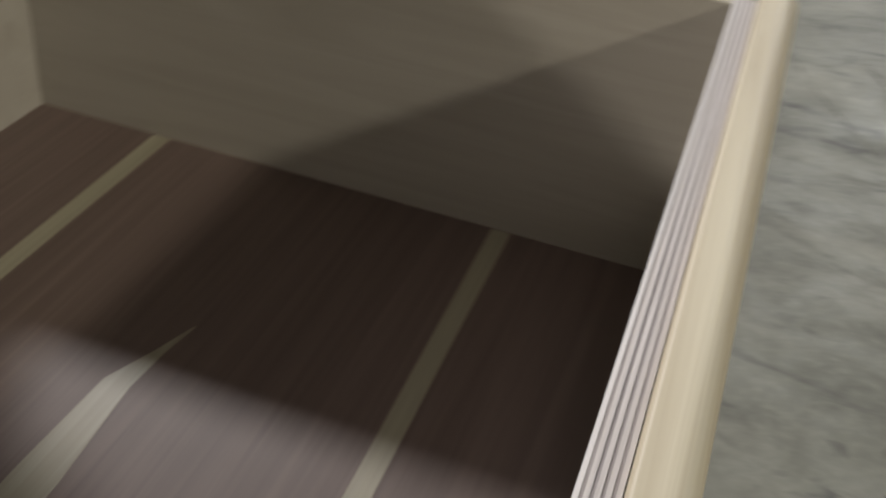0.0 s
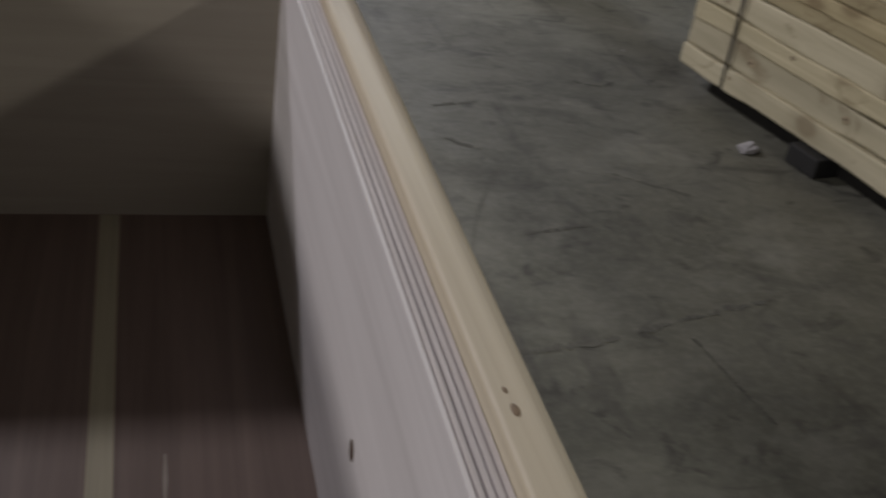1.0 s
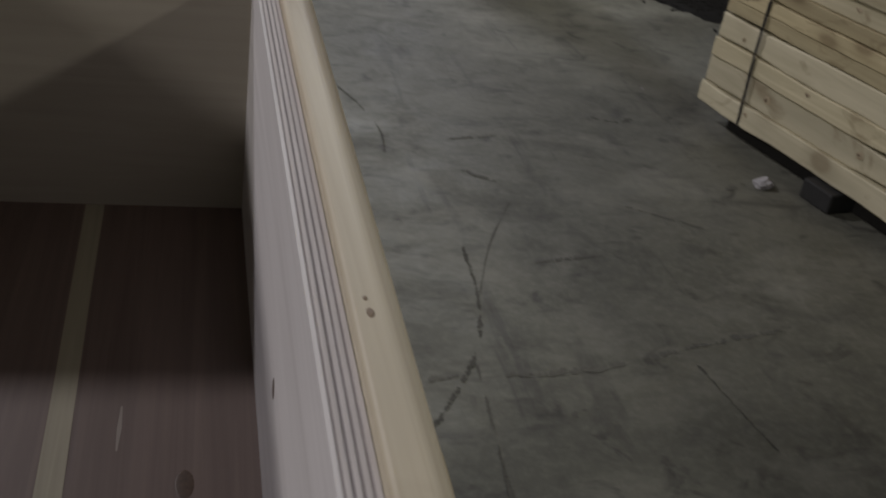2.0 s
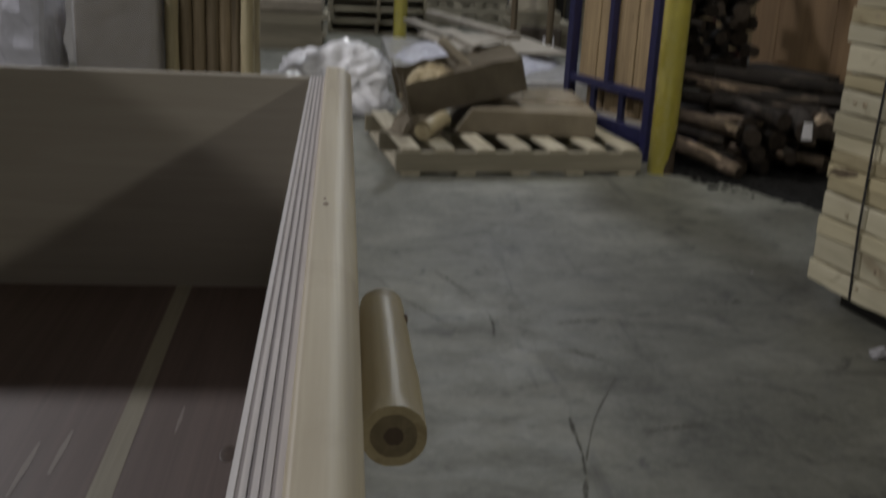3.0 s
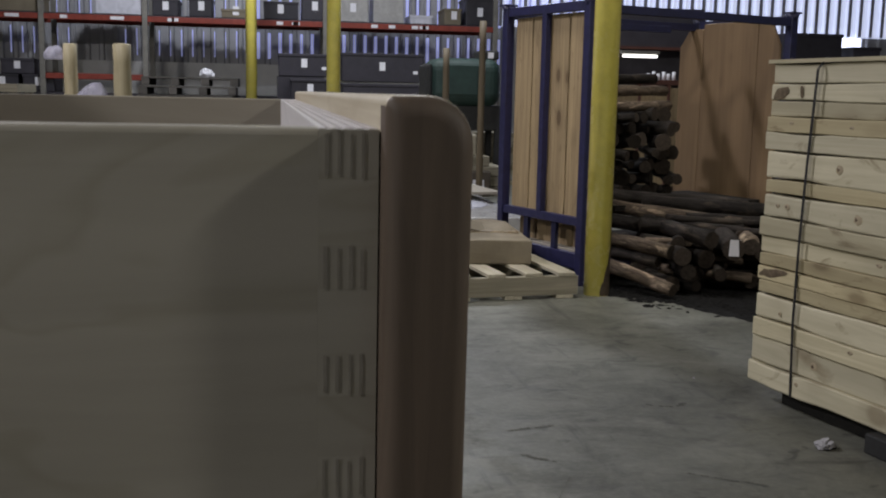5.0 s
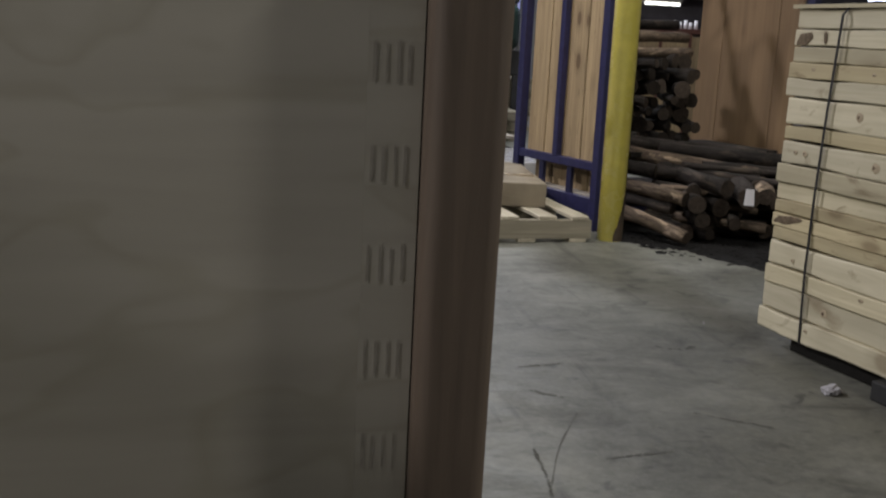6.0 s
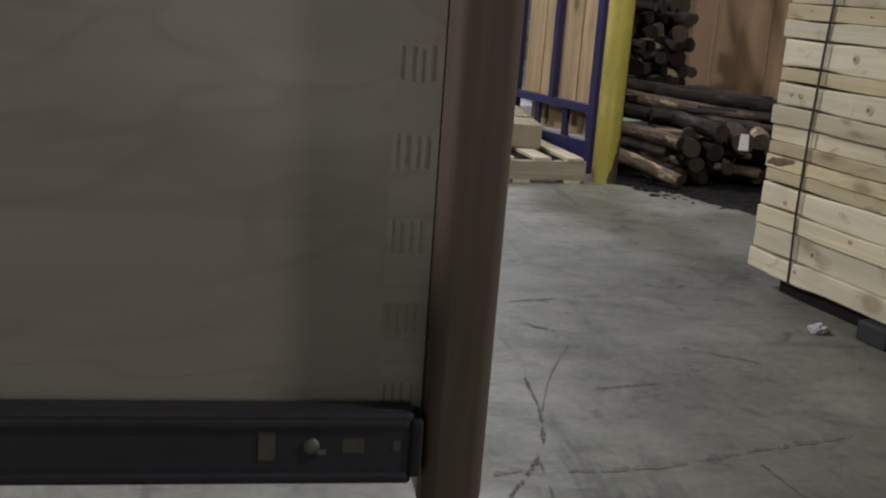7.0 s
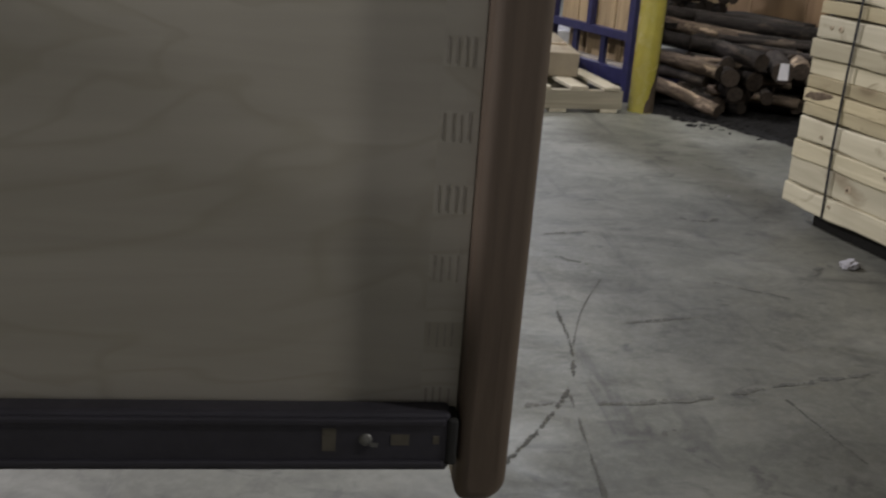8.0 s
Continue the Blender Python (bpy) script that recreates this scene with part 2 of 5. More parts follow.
M_ZINC = plain("zinc_screw", (0.22, 0.22, 0.21), 0.5, 0.6, 0.3, 200)
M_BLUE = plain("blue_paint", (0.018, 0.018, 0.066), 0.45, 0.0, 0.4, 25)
M_DARKBLUE = plain("darker_blue", (0.012, 0.013, 0.05), 0.5, 0.0, 0.4, 25)
M_STACK_SHADE = plain("stack_shade", (0.012, 0.011, 0.010), 0.95, spots=0.3, scale=60)
M_YELLOW = plain("yellow_paint", (0.94, 0.82, 0.17), 0.22, 0.0, 0.2, 9, coat=1.0)
M_DARK_PATCH = plain("dark_brown_patch", (0.060, 0.040, 0.022), 0.75, 0.0, 0.5, 40)
M_RED = plain("rack_red_paint", (0.25, 0.035, 0.02), 0.5, 0.0, 0.4, 12)
M_REDBROWN = plain("red_brown_paint", (0.095, 0.030, 0.020), 0.55, 0.0, 0.4, 12)
M_GREYSTEEL = plain("grey_steel", (0.22, 0.21, 0.19), 0.5, 0.3, 0.3, 12)
M_GREEN = plain("green_enamel", (0.017, 0.043, 0.036), 0.6, 0.0, 0.35, 8)
M_KRAFT = plain("packing_paper", (0.40, 0.33, 0.205), 0.8, 0.0, 0.3, 14)
M_DARKCARD = plain("dark_cardboard", (0.085, 0.068, 0.052), 0.8, 0.0, 0.3, 8)
M_CARD = plain("cardboard", (0.182, 0.152, 0.106), 0.8, 0.0, 0.25, 6, vary=0.1)
M_CREAM = plain("cream_card", (0.52, 0.47, 0.37), 0.8, spots=0.25, scale=9)
M_PALECARD = plain("pale_cardboard", (0.30, 0.268, 0.222), 0.8, 0.0, 0.25, 6, vary=0.2)
M_TAPE = plain("packing_tape", (0.30, 0.24, 0.16), 0.25, 0.0, 0.15, 10)
M_DARKBOX = plain("dark_steel_box", (0.034, 0.031, 0.042), 0.5, 0.1, 0.4, 6, vary=0.3)
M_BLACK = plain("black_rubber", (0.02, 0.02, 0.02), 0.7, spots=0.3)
M_LABEL = plain("white_paper", (0.75, 0.74, 0.78), 0.7, spots=0.12)
M_PAPER = plain("crumpled_paper", (0.44, 0.43, 0.45), 0.7, spots=0.2)
M_STRAP = plain("strap_plastic", (0.012, 0.011, 0.011), 0.6, spots=0.3, scale=50)
M_DUST_SHADE = plain("bark_dust_and_shade", (0.010, 0.0095, 0.009), 0.95, spots=0.5, scale=30)
M_SCUFF = plain("rubber_scuff", (0.116, 0.114, 0.097), 0.8, spots=0.3, scale=30)
M_STAIN = plain("tyre_mark", (0.085, 0.083, 0.070), 0.8, spots=0.4, scale=40)
for m in (M_DUST_SHADE, M_BARK, M_BARK_PALE, M_CUT):
    m.node_tree.nodes["Principled BSDF"].inputs["Specular IOR Level"].default_value = 0.12
M_FILM = film("plastic_film", (0.98, 0.97, 1.0), 0.72)
M_STRETCH = film("stretch_film", (0.9, 0.9, 0.95), 0.20, 0.8, 0.08)
M_WISP = film("thin_bluish_film", (0.85, 0.83, 1.0), 0.34, 0.2)
M_WHITEWRAP = film("white_wrap", (0.62, 0.62, 0.70), 0.92)
M_GREYWRAP = film("grey_wrap", (0.40, 0.39, 0.38), 0.95)
M_CANVAS = plain("tan_canvas", (0.30, 0.265, 0.21), 0.85, 0.0, 0.3, 10)
M_SHEET = plain("corrugated_steel", (0.40, 0.40, 0.42), 0.45, 0.15, 0.25, 3)
M_LINER = plain("pale_grey_liner", (0.74, 0.74, 0.74), 0.6, 0.0, 0.2, 3)
M_HALO = plain("tan_knot_wood", (0.40, 0.33, 0.22), 0.7, spots=0.3, scale=120)
M_WANE = plain("bark_stained_wood", (0.165, 0.120, 0.072), 0.8, spots=0.6, scale=60)
M_WALL = plain("painted_block", (0.16, 0.155, 0.15), 0.85, 0.0, 0.2, 2)
M_BOUNCE_WALL = plain("pale_bounce_wall", (0.60, 0.59, 0.56), 0.85, 0.0, 0.15, 2)
M_CEIL = plain("ceiling_lining", (0.15, 0.15, 0.15), 0.9, 0.0, 0.2, 2)
M_DAY = glow("daylit_translucent_sheet", (0.72, 0.77, 1.0), 0.95)
M_RIB = plain("grey_sheet_rib", (0.36, 0.36, 0.42), 0.6, 0.0, 0.15, 5)
M_DOCK = glow("daylit_dock_door", (0.74, 0.78, 1.0), 4.5)
M_STRIP_GLOW = glow("daylight_gap", (0.50, 0.53, 1.0), 0.55)
M_TUBE = glow("fluorescent_tube", (1.0, 0.97, 0.9), 3.5)
M_CONCRETE = concrete()

# ---------------------------------------------------------------- building helpers


def box(bm, x0, y0, z0, x1, y1, z1, bevel=0.0, seg=2):
    made = bmesh.ops.create_cube(bm, size=1.0, matrix=Matrix.LocRotScale(
        ((x0 + x1) / 2, (y0 + y1) / 2, (z0 + z1) / 2), None, (x1 - x0, y1 - y0, z1 - z0)))
    if bevel:
        edges = list({e for v in made["verts"] for e in v.link_edges})
        bmesh.ops.bevel(bm, geom=edges, offset=bevel, segments=seg, affect="EDGES", profile=0.5)
    return bm


def one_box(x0, y0, z0, x1, y1, z1, bevel=0.0, seg=2):
    return box(bmesh.new(), x0, y0, z0, x1, y1, z1, bevel, seg)


def rod(bm, a, b, r0, r1=None, sides=12, rough=0.0, rings=1, cap=True, seed=0):
    """A log, tube or bar from a to b, its girth uneven by rough."""
    a, b = Vector(a), Vector(b)
    r1 = r0 if r1 is None else r1
    q = (b - a).to_track_quat("Z", "Y").to_matrix()
    rng = random.Random(seed)
    loops = []
    for i in range(rings + 1):
        f = i / rings
        r = (r0 + (r1 - r0) * f) * (1 + rng.uniform(-rough, rough))
        c = a.lerp(b, f) + q @ Vector((rng.uniform(-1, 1), rng.uniform(-1, 1), 0)) * r * rough * 0.8
        loops.append([bm.verts.new(c + q @ Vector((math.cos(t), math.sin(t), 0)) * r * (1 + rng.uniform(-rough, rough) * 0.5))
                      for t in (2 * math.pi * k / sides for k in range(sides))])
    faces = []
    for lo, hi in zip(loops, loops[1:]):
        for k in range(sides):
            faces.append(bm.faces.new((lo[k], lo[(k + 1) % sides], hi[(k + 1) % sides], hi[k])))
    for f in faces:
        f.smooth = True
    ends = []
    if cap:
        ends = [bm.faces.new(loops[0][::-1]), bm.faces.new(loops[-1])]
    return faces, ends


def link_mesh(name, bm, mats):
    me = bpy.data.meshes.new(name)
    bm.normal_update()
    bm.to_mesh(me)
    bm.free()
    for m in mats if isinstance(mats, (list, tuple)) else [mats]:
        me.materials.append(m)
    return new(name, me)


def part(name, bm, material, parent, label=""):
    ob = link_mesh(name, bm, material)
    ob.parent = parent
    if label:
        ob["label"] = label
    return ob


def thing(name, m, label, category, group="", kind=""):
    ob = new(name)
    ob.empty_display_size = 0.05
    ob.matrix_basis = m
    return tagged(ob, label, category, group, kind)


def solid(name, bm, material, label, category, m=None, group="", kind=""):
    ob = link_mesh(name, bm, material)
    if m is not None:
        ob.matrix_basis = m
    return tagged(ob, label, category, group, kind)


def crumple(bm, w, d, h, n=26, seed=0, sharp=9.0, edge=1.0):
    """A crumpled heap on the ground: w by d, up to h high."""
    off = Vector((seed * 7.3, seed * 3.1, 0))
    grid = []
    for j in range(n + 1):
        row = []
        for i in range(n + 1):
            u, v = i / n * 2 - 1, j / n * 2 - 1
            ang = math.atan2(v, u)
            rim = 0.82 + 0.22 * noise.noise(Vector((math.cos(ang) * 2, math.sin(ang) * 2, seed)))
            k = max(0.0, 1 - (math.hypot(u, v) / rim) ** 2 * edge)
            p = Vector((u * w / 2, v * d / 2, 0))
            ridge = 1 - abs(noise.noise(p * sharp + off)) * 1.6
            z = h * k ** 0.6 * (0.45 + 0.55 * ridge) + 0.003
            row.append(bm.verts.new((p.x + 0.03 * noise.noise(p * 14 + off), p.y + 0.03 * noise.noise(p * 14 - off), max(0.003, z))))
        grid.append(row)
    for j in range(n):
        for i in range(n):
            f = (grid[j][i], grid[j][i + 1], grid[j + 1][i + 1], grid[j + 1][i])
            if max(v.co.z for v in f) > 0.0035:
                bm.faces.new(f)
    for v in [v for v in bm.verts if not v.link_faces]:
        bm.verts.remove(v)
    return bm


def bunch(w, d, h, seed=0, rough=0.3):
    """A bunched-up sheet: a rounded lump with folds, flat below."""
    bm = bmesh.new()
    bmesh.ops.create_icosphere(bm, subdivisions=5, radius=1.0)
    off = Vector((seed * 5.7, seed * 2.3, seed * 1.1))
    for v in bm.verts:
        p = v.co.copy()
        big = noise.noise(p * 1.6 + off)
        fold = 1 - abs(noise.noise(Vector((p.x * 4.5, p.y * 4.5, p.z * 2.0)) + off)) * 2
        fine = noise.noise(p * 11 + off)
        k = 1 + rough * big + rough * 0.45 * fold + rough * 0.2 * fine
        v.co = Vector((p.x * k * w / 2, p.y * k * d / 2, max(0.002, (p.z * k + 0.55) * h / 1.55)))
    for f in bm.faces:
        f.smooth = True
    return bm


# ---------------------------------------------------------------- the hall
XW, XE, YS, YN, CEIL = -9.0, 12.0, -6.0, 16.0, 5.4
tagged(link_mesh("floor", one_box(XW, YS, -0.15, XE, YN, 0.0), M_CONCRETE),
       "worn grey concrete floor with tyre marks and scratches", "floor", kind="structure")
tagged(link_mesh("ceiling", one_box(XW, YS, CEIL, XE, YN, CEIL + 0.2), M_CEIL), "plain ceiling lining of the hall", "ceiling", kind="structure")
tagged(link_mesh("wall_west", one_box(XW - 0.2, YS, 0, XW, YN, CEIL), M_WALL), "plain painted block wall", "wall", kind="structure")
tagged(link_mesh("wall_east", one_box(XE, YS, 0, XE + 0.2, YN, CEIL), M_WALL), "plain painted block wall", "wall", kind="structure")
# Wall out of view, made pale to bounce light onto the drawer's side.
tagged(link_mesh("wall_south", one_box(XW - 0.2, YS - 0.2, 0, XE + 0.2, YS, CEIL), M_BOUNCE_WALL), "unseen pale wall that bounces light onto the drawer", "wall", kind="structure")


def corrugated(x0, x1, z0, z1, y, pitch=0.2, depth=0.035, thick=0.004):
    bm = bmesh.new()
    xs, x = [], x0
    while x < x1:
        xs += [(x, 0), (x + pitch * 0.55, 0), (x + pitch * 0.65, depth), (x + pitch * 0.9, depth)]
        x += pitch
    for (xa, da), (xb, db) in zip(xs, xs[1:]):
        v = [bm.verts.new(p) for p in ((xa, y - da, z0), (xb, y - db, z0), (xb, y - db, z1), (xa, y - da, z1))]
        bm.faces.new(v)
    bmesh.ops.remove_doubles(bm, verts=bm.verts, dist=0.0005)
    bmesh.ops.solidify(bm, geom=bm.faces[:], thickness=thick)
    return bm


wall_n = tagged(link_mesh("wall_north", corrugated(XW, XE, 0, 2.05, YN), M_SHEET), "grey corrugated steel wall with thin glowing strips", "wall", kind="structure")
part("upper_sheet", corrugated(XW, 3.2, 2.05, CEIL, YN - 0.012), M_SHEET, wall_n)
part("translucent_sheet", corrugated(3.2, XE, 2.05, CEIL, YN - 0.012), M_DAY, wall_n, "daylit translucent corrugated sheet")
rib_mesh = bpy.data.meshes.new("rib")
bm = one_box(-0.028, -0.012, 2.06, 0.028, 0.0, CEIL - 0.02)
bm.to_mesh(rib_mesh)
bm.free()
rib_mesh.materials.append(M_RIB)
for k in range(44):
    ob = new("rib", rib_mesh)
    ob.parent = wall_n
    ob.location = (3.32 + 0.195 * k, YN - 0.052, 0)
part("lower_liner", one_box(XW, YN - 0.075, 0.0, 3.2, YN - 0.056, 1.375), M_LINER, wall_n, "pale grey lower wall lining")
part("dock_opening", one_box(5.6, YN - 0.055, 0.05, 9.6, YN - 0.045, 2.04), M_DOCK, wall_n, "bright daylit dock door")
part("backing", one_box(XW, YN + 0.05, 0, XE, YN + 0.2, CEIL), M_WALL, wall_n)
# Thin glowing strips added before the closed sheet for its bright bluish lines.
bm = one_box(-0.011, -0.004, 0, 0.011, 0.0, 0.62)
strip_mesh = part("daylight_gap", bm, M_STRIP_GLOW, wall_n, "thin glowing bluish strip on the wall")
rng = random.Random(4)
spots = [(-4.5 + 0.16 * i, z) for i in range(60) for z in (1.46, 2.02)]
first = True
for x, z in spots:
    if rng.random() < (0.25 if x < -0.3 else 0.03) or (-2.75 < x < -2.1 and z < 2):
        continue
    ob = strip_mesh if first else strip_mesh.copy()
    if not first:
        scene.collection.objects.link(ob)
    first = False
    ob.location = (x, YN - 0.05, z)
    ob.scale = (rng.choice((0.4, 0.5, 0.7, 1.0)) if x < -0.3 else rng.uniform(1.5, 2.1), 1, rng.uniform(0.60, 0.64) if z < 2 else 1.0)

# skid marks and cracks in the floor
floor = bpy.data.objects["floor"]


def floor_mark(points, width, name="crack", seed=0, material=M_STAIN):
    """A worn crack or rubber mark: small ragged blots strung along a smooth curve."""
    rng = random.Random(seed)
    pts = [Vector((*points[0], 0))] + [Vector((*p, 0)) for p in points] + [Vector((*points[-1], 0))]
    bm = bmesh.new()
    for a, b, c, d in zip(pts, pts[1:], pts[2:], pts[3:]):
        steps = max(4, int((c - b).length / (width * 0.75)))
        for k in range(steps):
            q = k / steps
            p = 0.5 * (2 * b + (c - a) * q + (2 * a - 5 * b + 4 * c - d) * q * q + (3 * b - a - 3 * c + d) * q ** 3)
            fade = noise.noise(p * 14 + Vector((seed, 0, 0))) + 0.35
            if fade < 0 or rng.random() < 0.12:
                continue
            r = width * 0.62 * (0.45 + 0.9 * fade) * rng.uniform(0.7, 1.3)
            p += Vector((rng.uniform(-1, 1), rng.uniform(-1, 1), 0)) * width * 0.3
            p.z = 0.0010 + 0.0004 * rng.random()
            ring = []
            for m in range(7):
                t = 2 * math.pi * m / 7
                w = r * rng.uniform(0.6, 1.3)
                ring.append(bm.verts.new(p + Vector((math.cos(t) * w, math.sin(t) * w, 0))))
            bm.faces.new(ring)
    return part(name, bm, material, floor)


floor_mark([(0.579, 2.076), (0.569, 1.891), (0.545, 1.752), (0.506, 1.634), (0.427, 1.494), (0.349, 1.379), (0.286, 1.299)], 0.0085, seed=1)
floor_mark([(0.755, 2.318), (0.649, 2.095), (0.574, 1.875)], 0.0038, "crack", 2, M_SCUFF)
floor_mark([(0.505, 1.613), (0.496, 1.479), (0.486, 1.339), (0.478, 1.221)], 0.0060, "crack", 3, M_SCUFF)
floor_mark([(0.35, 3.174), (0.43, 2.98), (0.479, 2.754), (0.47, 2.6)], 0.0077, "tyre_mark", seed=4)
floor_mark([(0.143, 3.118), (0.215, 2.93), (0.30, 2.77), (0.377, 2.62)], 0.0055, "tyre_mark", seed=5)
floor_mark([(0.744, 2.012), (0.856, 2.039), (0.998, 2.061)], 0.01, "rubber_scuff", 6, M_SCUFF)
floor_mark([(0.558, 1.574), (0.708, 1.587), (0.845, 1.621), (1.023, 1.674), (1.276, 1.744)], 0.016, "rubber_scuff", 11, M_SCUFF)
floor_mark([(0.658, 1.451), (0.723, 1.470), (0.787, 1.485)], 0.013, "rubber_scuff", 12, M_SCUFF)
floor_mark([(0.682, 2.710), (0.838, 2.754)], 0.012, "rubber_scuff", 13, M_SCUFF)
floor_mark([(1.078, 2.318), (1.171, 2.258), (1.260, 2.201)], 0.01, "rubber_scuff", 14, M_SCUFF)
floor_mark([(1.441, 2.446), (1.511, 2.480)], 0.02, "rubber_scuff", 15, M_SCUFF)
floor_mark([(0.672, 2.499), (0.757, 2.433)], 0.016, "rubber_scuff", 16, M_SCUFF)
floor_mark([(0.401, 1.566), (0.467, 1.572)], 0.012, "rubber_scuff", 17, M_SCUFF)
floor_mark([(0.98, 1.60), (1.0, 1.47), (1.024, 1.334)], 0.0050, seed=7)
floor_mark([(1.20, 2.93), (1.26, 2.90), (1.33, 2.93)], 0.0165, "tyre_mark", seed=8)

# ---------------------------------------------------------------- the drawer
W, TOP, BOT, FLOOR_Z = 0.7457, 0.985, 0.7925, 0.797
P, BACK = 0.0127, -0.496
drawer = thing("drawer", pose(0, 0, 0), "open birch-plywood drawer with varnished pine front, on black slides", "drawer")


def front_panel():
    """The pine front: a profile with a big round-over at the top, drawn along y, its ends eased."""
    x0, x1, y0, y1, z0, z1 = 0.0004, 0.0192, -0.0105, W + 0.0105, 0.7805, 0.9922
    outline = []
    for cx, cz, r, a0 in ((x0 + 0.004, z0 + 0.004, 0.004, 180), (x1 - 0.0085, z0 + 0.0085, 0.0085, 270),
                          (x1 - 0.0100, z1 - 0.0100, 0.0100, 0), (x0 + 0.0022, z1 - 0.0022, 0.0022, 90)):
        for k in range(8):
            a = radians(a0 + 90 * k / 7)
            outline.append((cx + r * math.cos(a), cz + r * math.sin(a)))
    bm = bmesh.new()
    mx, mz, e = (x0 + x1) / 2, (z0 + z1) / 2, 0.0045
    steps = []
    for k in range(6):
        a = radians(90 * k / 5)
        steps.append((e * (1 - math.sin(a)), e * (1 - math.cos(a))))
    levels = [(y0 + dy, sh) for sh, dy in steps] + [(0.0012, 0.0), (W - 0.0012, 0.0)] + [(y1 - dy, sh) for sh, dy in steps[::-1]]
    rings = []
    for y, sh in levels:
        kx, kz = 1 - sh / (x1 - mx), 1 - sh / (z1 - mz)
        rings.append([bm.verts.new((mx + (x - mx) * kx, y, mz + (z - mz) * kz)) for x, z in outline])
    n = len(outline)
    for ra, rb in zip(rings, rings[1:]):
        for k in range(n):
            bm.faces.new((ra[k], ra[(k + 1) % n], rb[(k + 1) % n], rb[k]))
    bm.faces.new(rings[0][::-1])
    bm.faces.new(rings[-1])
    bmesh.ops.recalc_face_normals(bm, faces=bm.faces[:])
    bm.normal_update()
    for f in bm.faces:
        f.smooth = True
        c = f.calc_center_median()
        end = c.y < 0 or c.y > W
        # Ends and their inner strip take the brown that paints their shade.
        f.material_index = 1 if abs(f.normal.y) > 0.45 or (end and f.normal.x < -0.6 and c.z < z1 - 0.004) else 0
    for v in bm.verts:
        v.co.x += ((v.co.z - 0.800) * 0.006 - 0.0013 + 0.0032 * v.co.y / W) * (v.co.x - x0) / (x1 - x0)
    return bm


front = part("front_panel", front_panel(), [M_PINE, M_END_SHADE], drawer, "thick varnished pine front with rounded edges")
front.modifiers.new("even_shading", "WEIGHTED_NORMAL").weight = 100
for x, y, sx, sy in ((0.0060, 0.300, 0.0008, 0.0016), (0.0066, 0.291, 0.0014, 0.0030)):
    bm = bmesh.new()
    bmesh.ops.create_uvsphere(bm, u_segments=14, v_segments=6, radius=1.0, matrix=Matrix.LocRotScale((x, y, 0.99225), None, (sx, sy, 0.0003)))
    part("knot", bm, M_KNOT_PALE, front)

# the box's own front: nine plies on edge
xa, inner_face = -P, None
for i in range(9):
    dark = i % 2 == 1
    drop = 0.0003 if dark else 0.0
    step = 0.00105 if dark else (P - 4 * 0.00105) / 5
    bm = one_box(xa, 0.0030, BOT, xa + step - 0.00004, W - 0.0030, TOP - drop)
    xa += step
    if i == 0:
        inner_face = part("box_front", bm, M_VENEER_LIT, drawer, "plywood box front with striped edge")
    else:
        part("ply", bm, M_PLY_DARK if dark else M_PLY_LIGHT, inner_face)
bm = bmesh.new()
bmesh.ops.create_uvsphere(bm, u_segments=14, v_segments=6, radius=1.0, matrix=Matrix.LocRotScale((-P, 0.398, 0.879), None, (0.0004, 0.0045, 0.0055)))
part("knot", bm, M_KNOT, inner_face)


def tail(y0, y1, lo, hi):
    bm = bmesh.new()
    v = [bm.verts.new(p) for p in ((-P + 0.00002, y0, lo), (0, y0, lo), (0, y0, hi), (-P + 0.00002, y0, hi),
                                   (-P + 0.00002, y1, lo), (0, y1, lo), (0, y1, hi), (-P + 0.00002, y1, hi))]
    for q in ((3, 2, 1, 0), (4, 5, 6, 7), (1, 2, 6, 5), (0, 1, 5, 4), (3, 7, 6, 2), (0, 4, 7, 3)):
        bm.faces.new([v[n] for n in q])
    return bm


def pin(y, outward, lo, hi, rng):
    """The end of the front's pin between two tails, with the dark plies as thin lines."""
    bm = one_box(-P + 0.00002, min(y, y - outward * 0.003), lo, 0, max(y, y - outward * 0.003), hi)
    for k in range(4):
        x = -P + 0.0013 + k * 0.0026 + rng.uniform(-0.0002, 0.0002)
        z0, z1 = lo + rng.uniform(0.0, 0.10) * (hi - lo), hi - rng.uniform(0.0, 0.10) * (hi - lo)
        n = len(bm.faces)
        box(bm, x, y - 0.00012, z0, x + rng.uniform(0.0005, 0.0009), y + 0.00012, z1)
        bm.faces.ensure_lookup_table()
        for f in bm.faces[n:]:
            f.material_index = 1
    return bm


def box_side(y0, y1):
    """A side with the tails of its dovetails, between which the pins of the front show."""
    bm = one_box(BACK, y0, BOT, -P, y1, TOP)
    rim = [e for e in bm.edges if all(v.co.z > TOP - 1e-5 for v in e.verts) and abs(e.verts[0].co.y - e.verts[1].co.y) < 1e-5]
    bmesh.ops.bevel(bm, geom=rim, offset=0.0014, segments=3, affect="EDGES", profile=0.5)
    near = y0 < 0.1
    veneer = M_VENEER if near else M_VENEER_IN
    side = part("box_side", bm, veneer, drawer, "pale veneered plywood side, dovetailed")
    mids = [0.979 - 0.02345 * k for k in range(8)]
    rng = random.Random(5)
    for k, z in enumerate(mids):
        part("dovetail", tail(y0, y1, mids[k + 1] + 0.0048 if k < 7 else BOT, z - 0.0048), veneer, side)
        part("pin", pin(y0 if near else y1, -1 if near else 1, z - 0.00478, TOP - 0.0002 if k == 0 else z + 0.00478, rng), [veneer, M_PLYLINE], side)


box_side(0.0, P)
box_side(W - P, W)
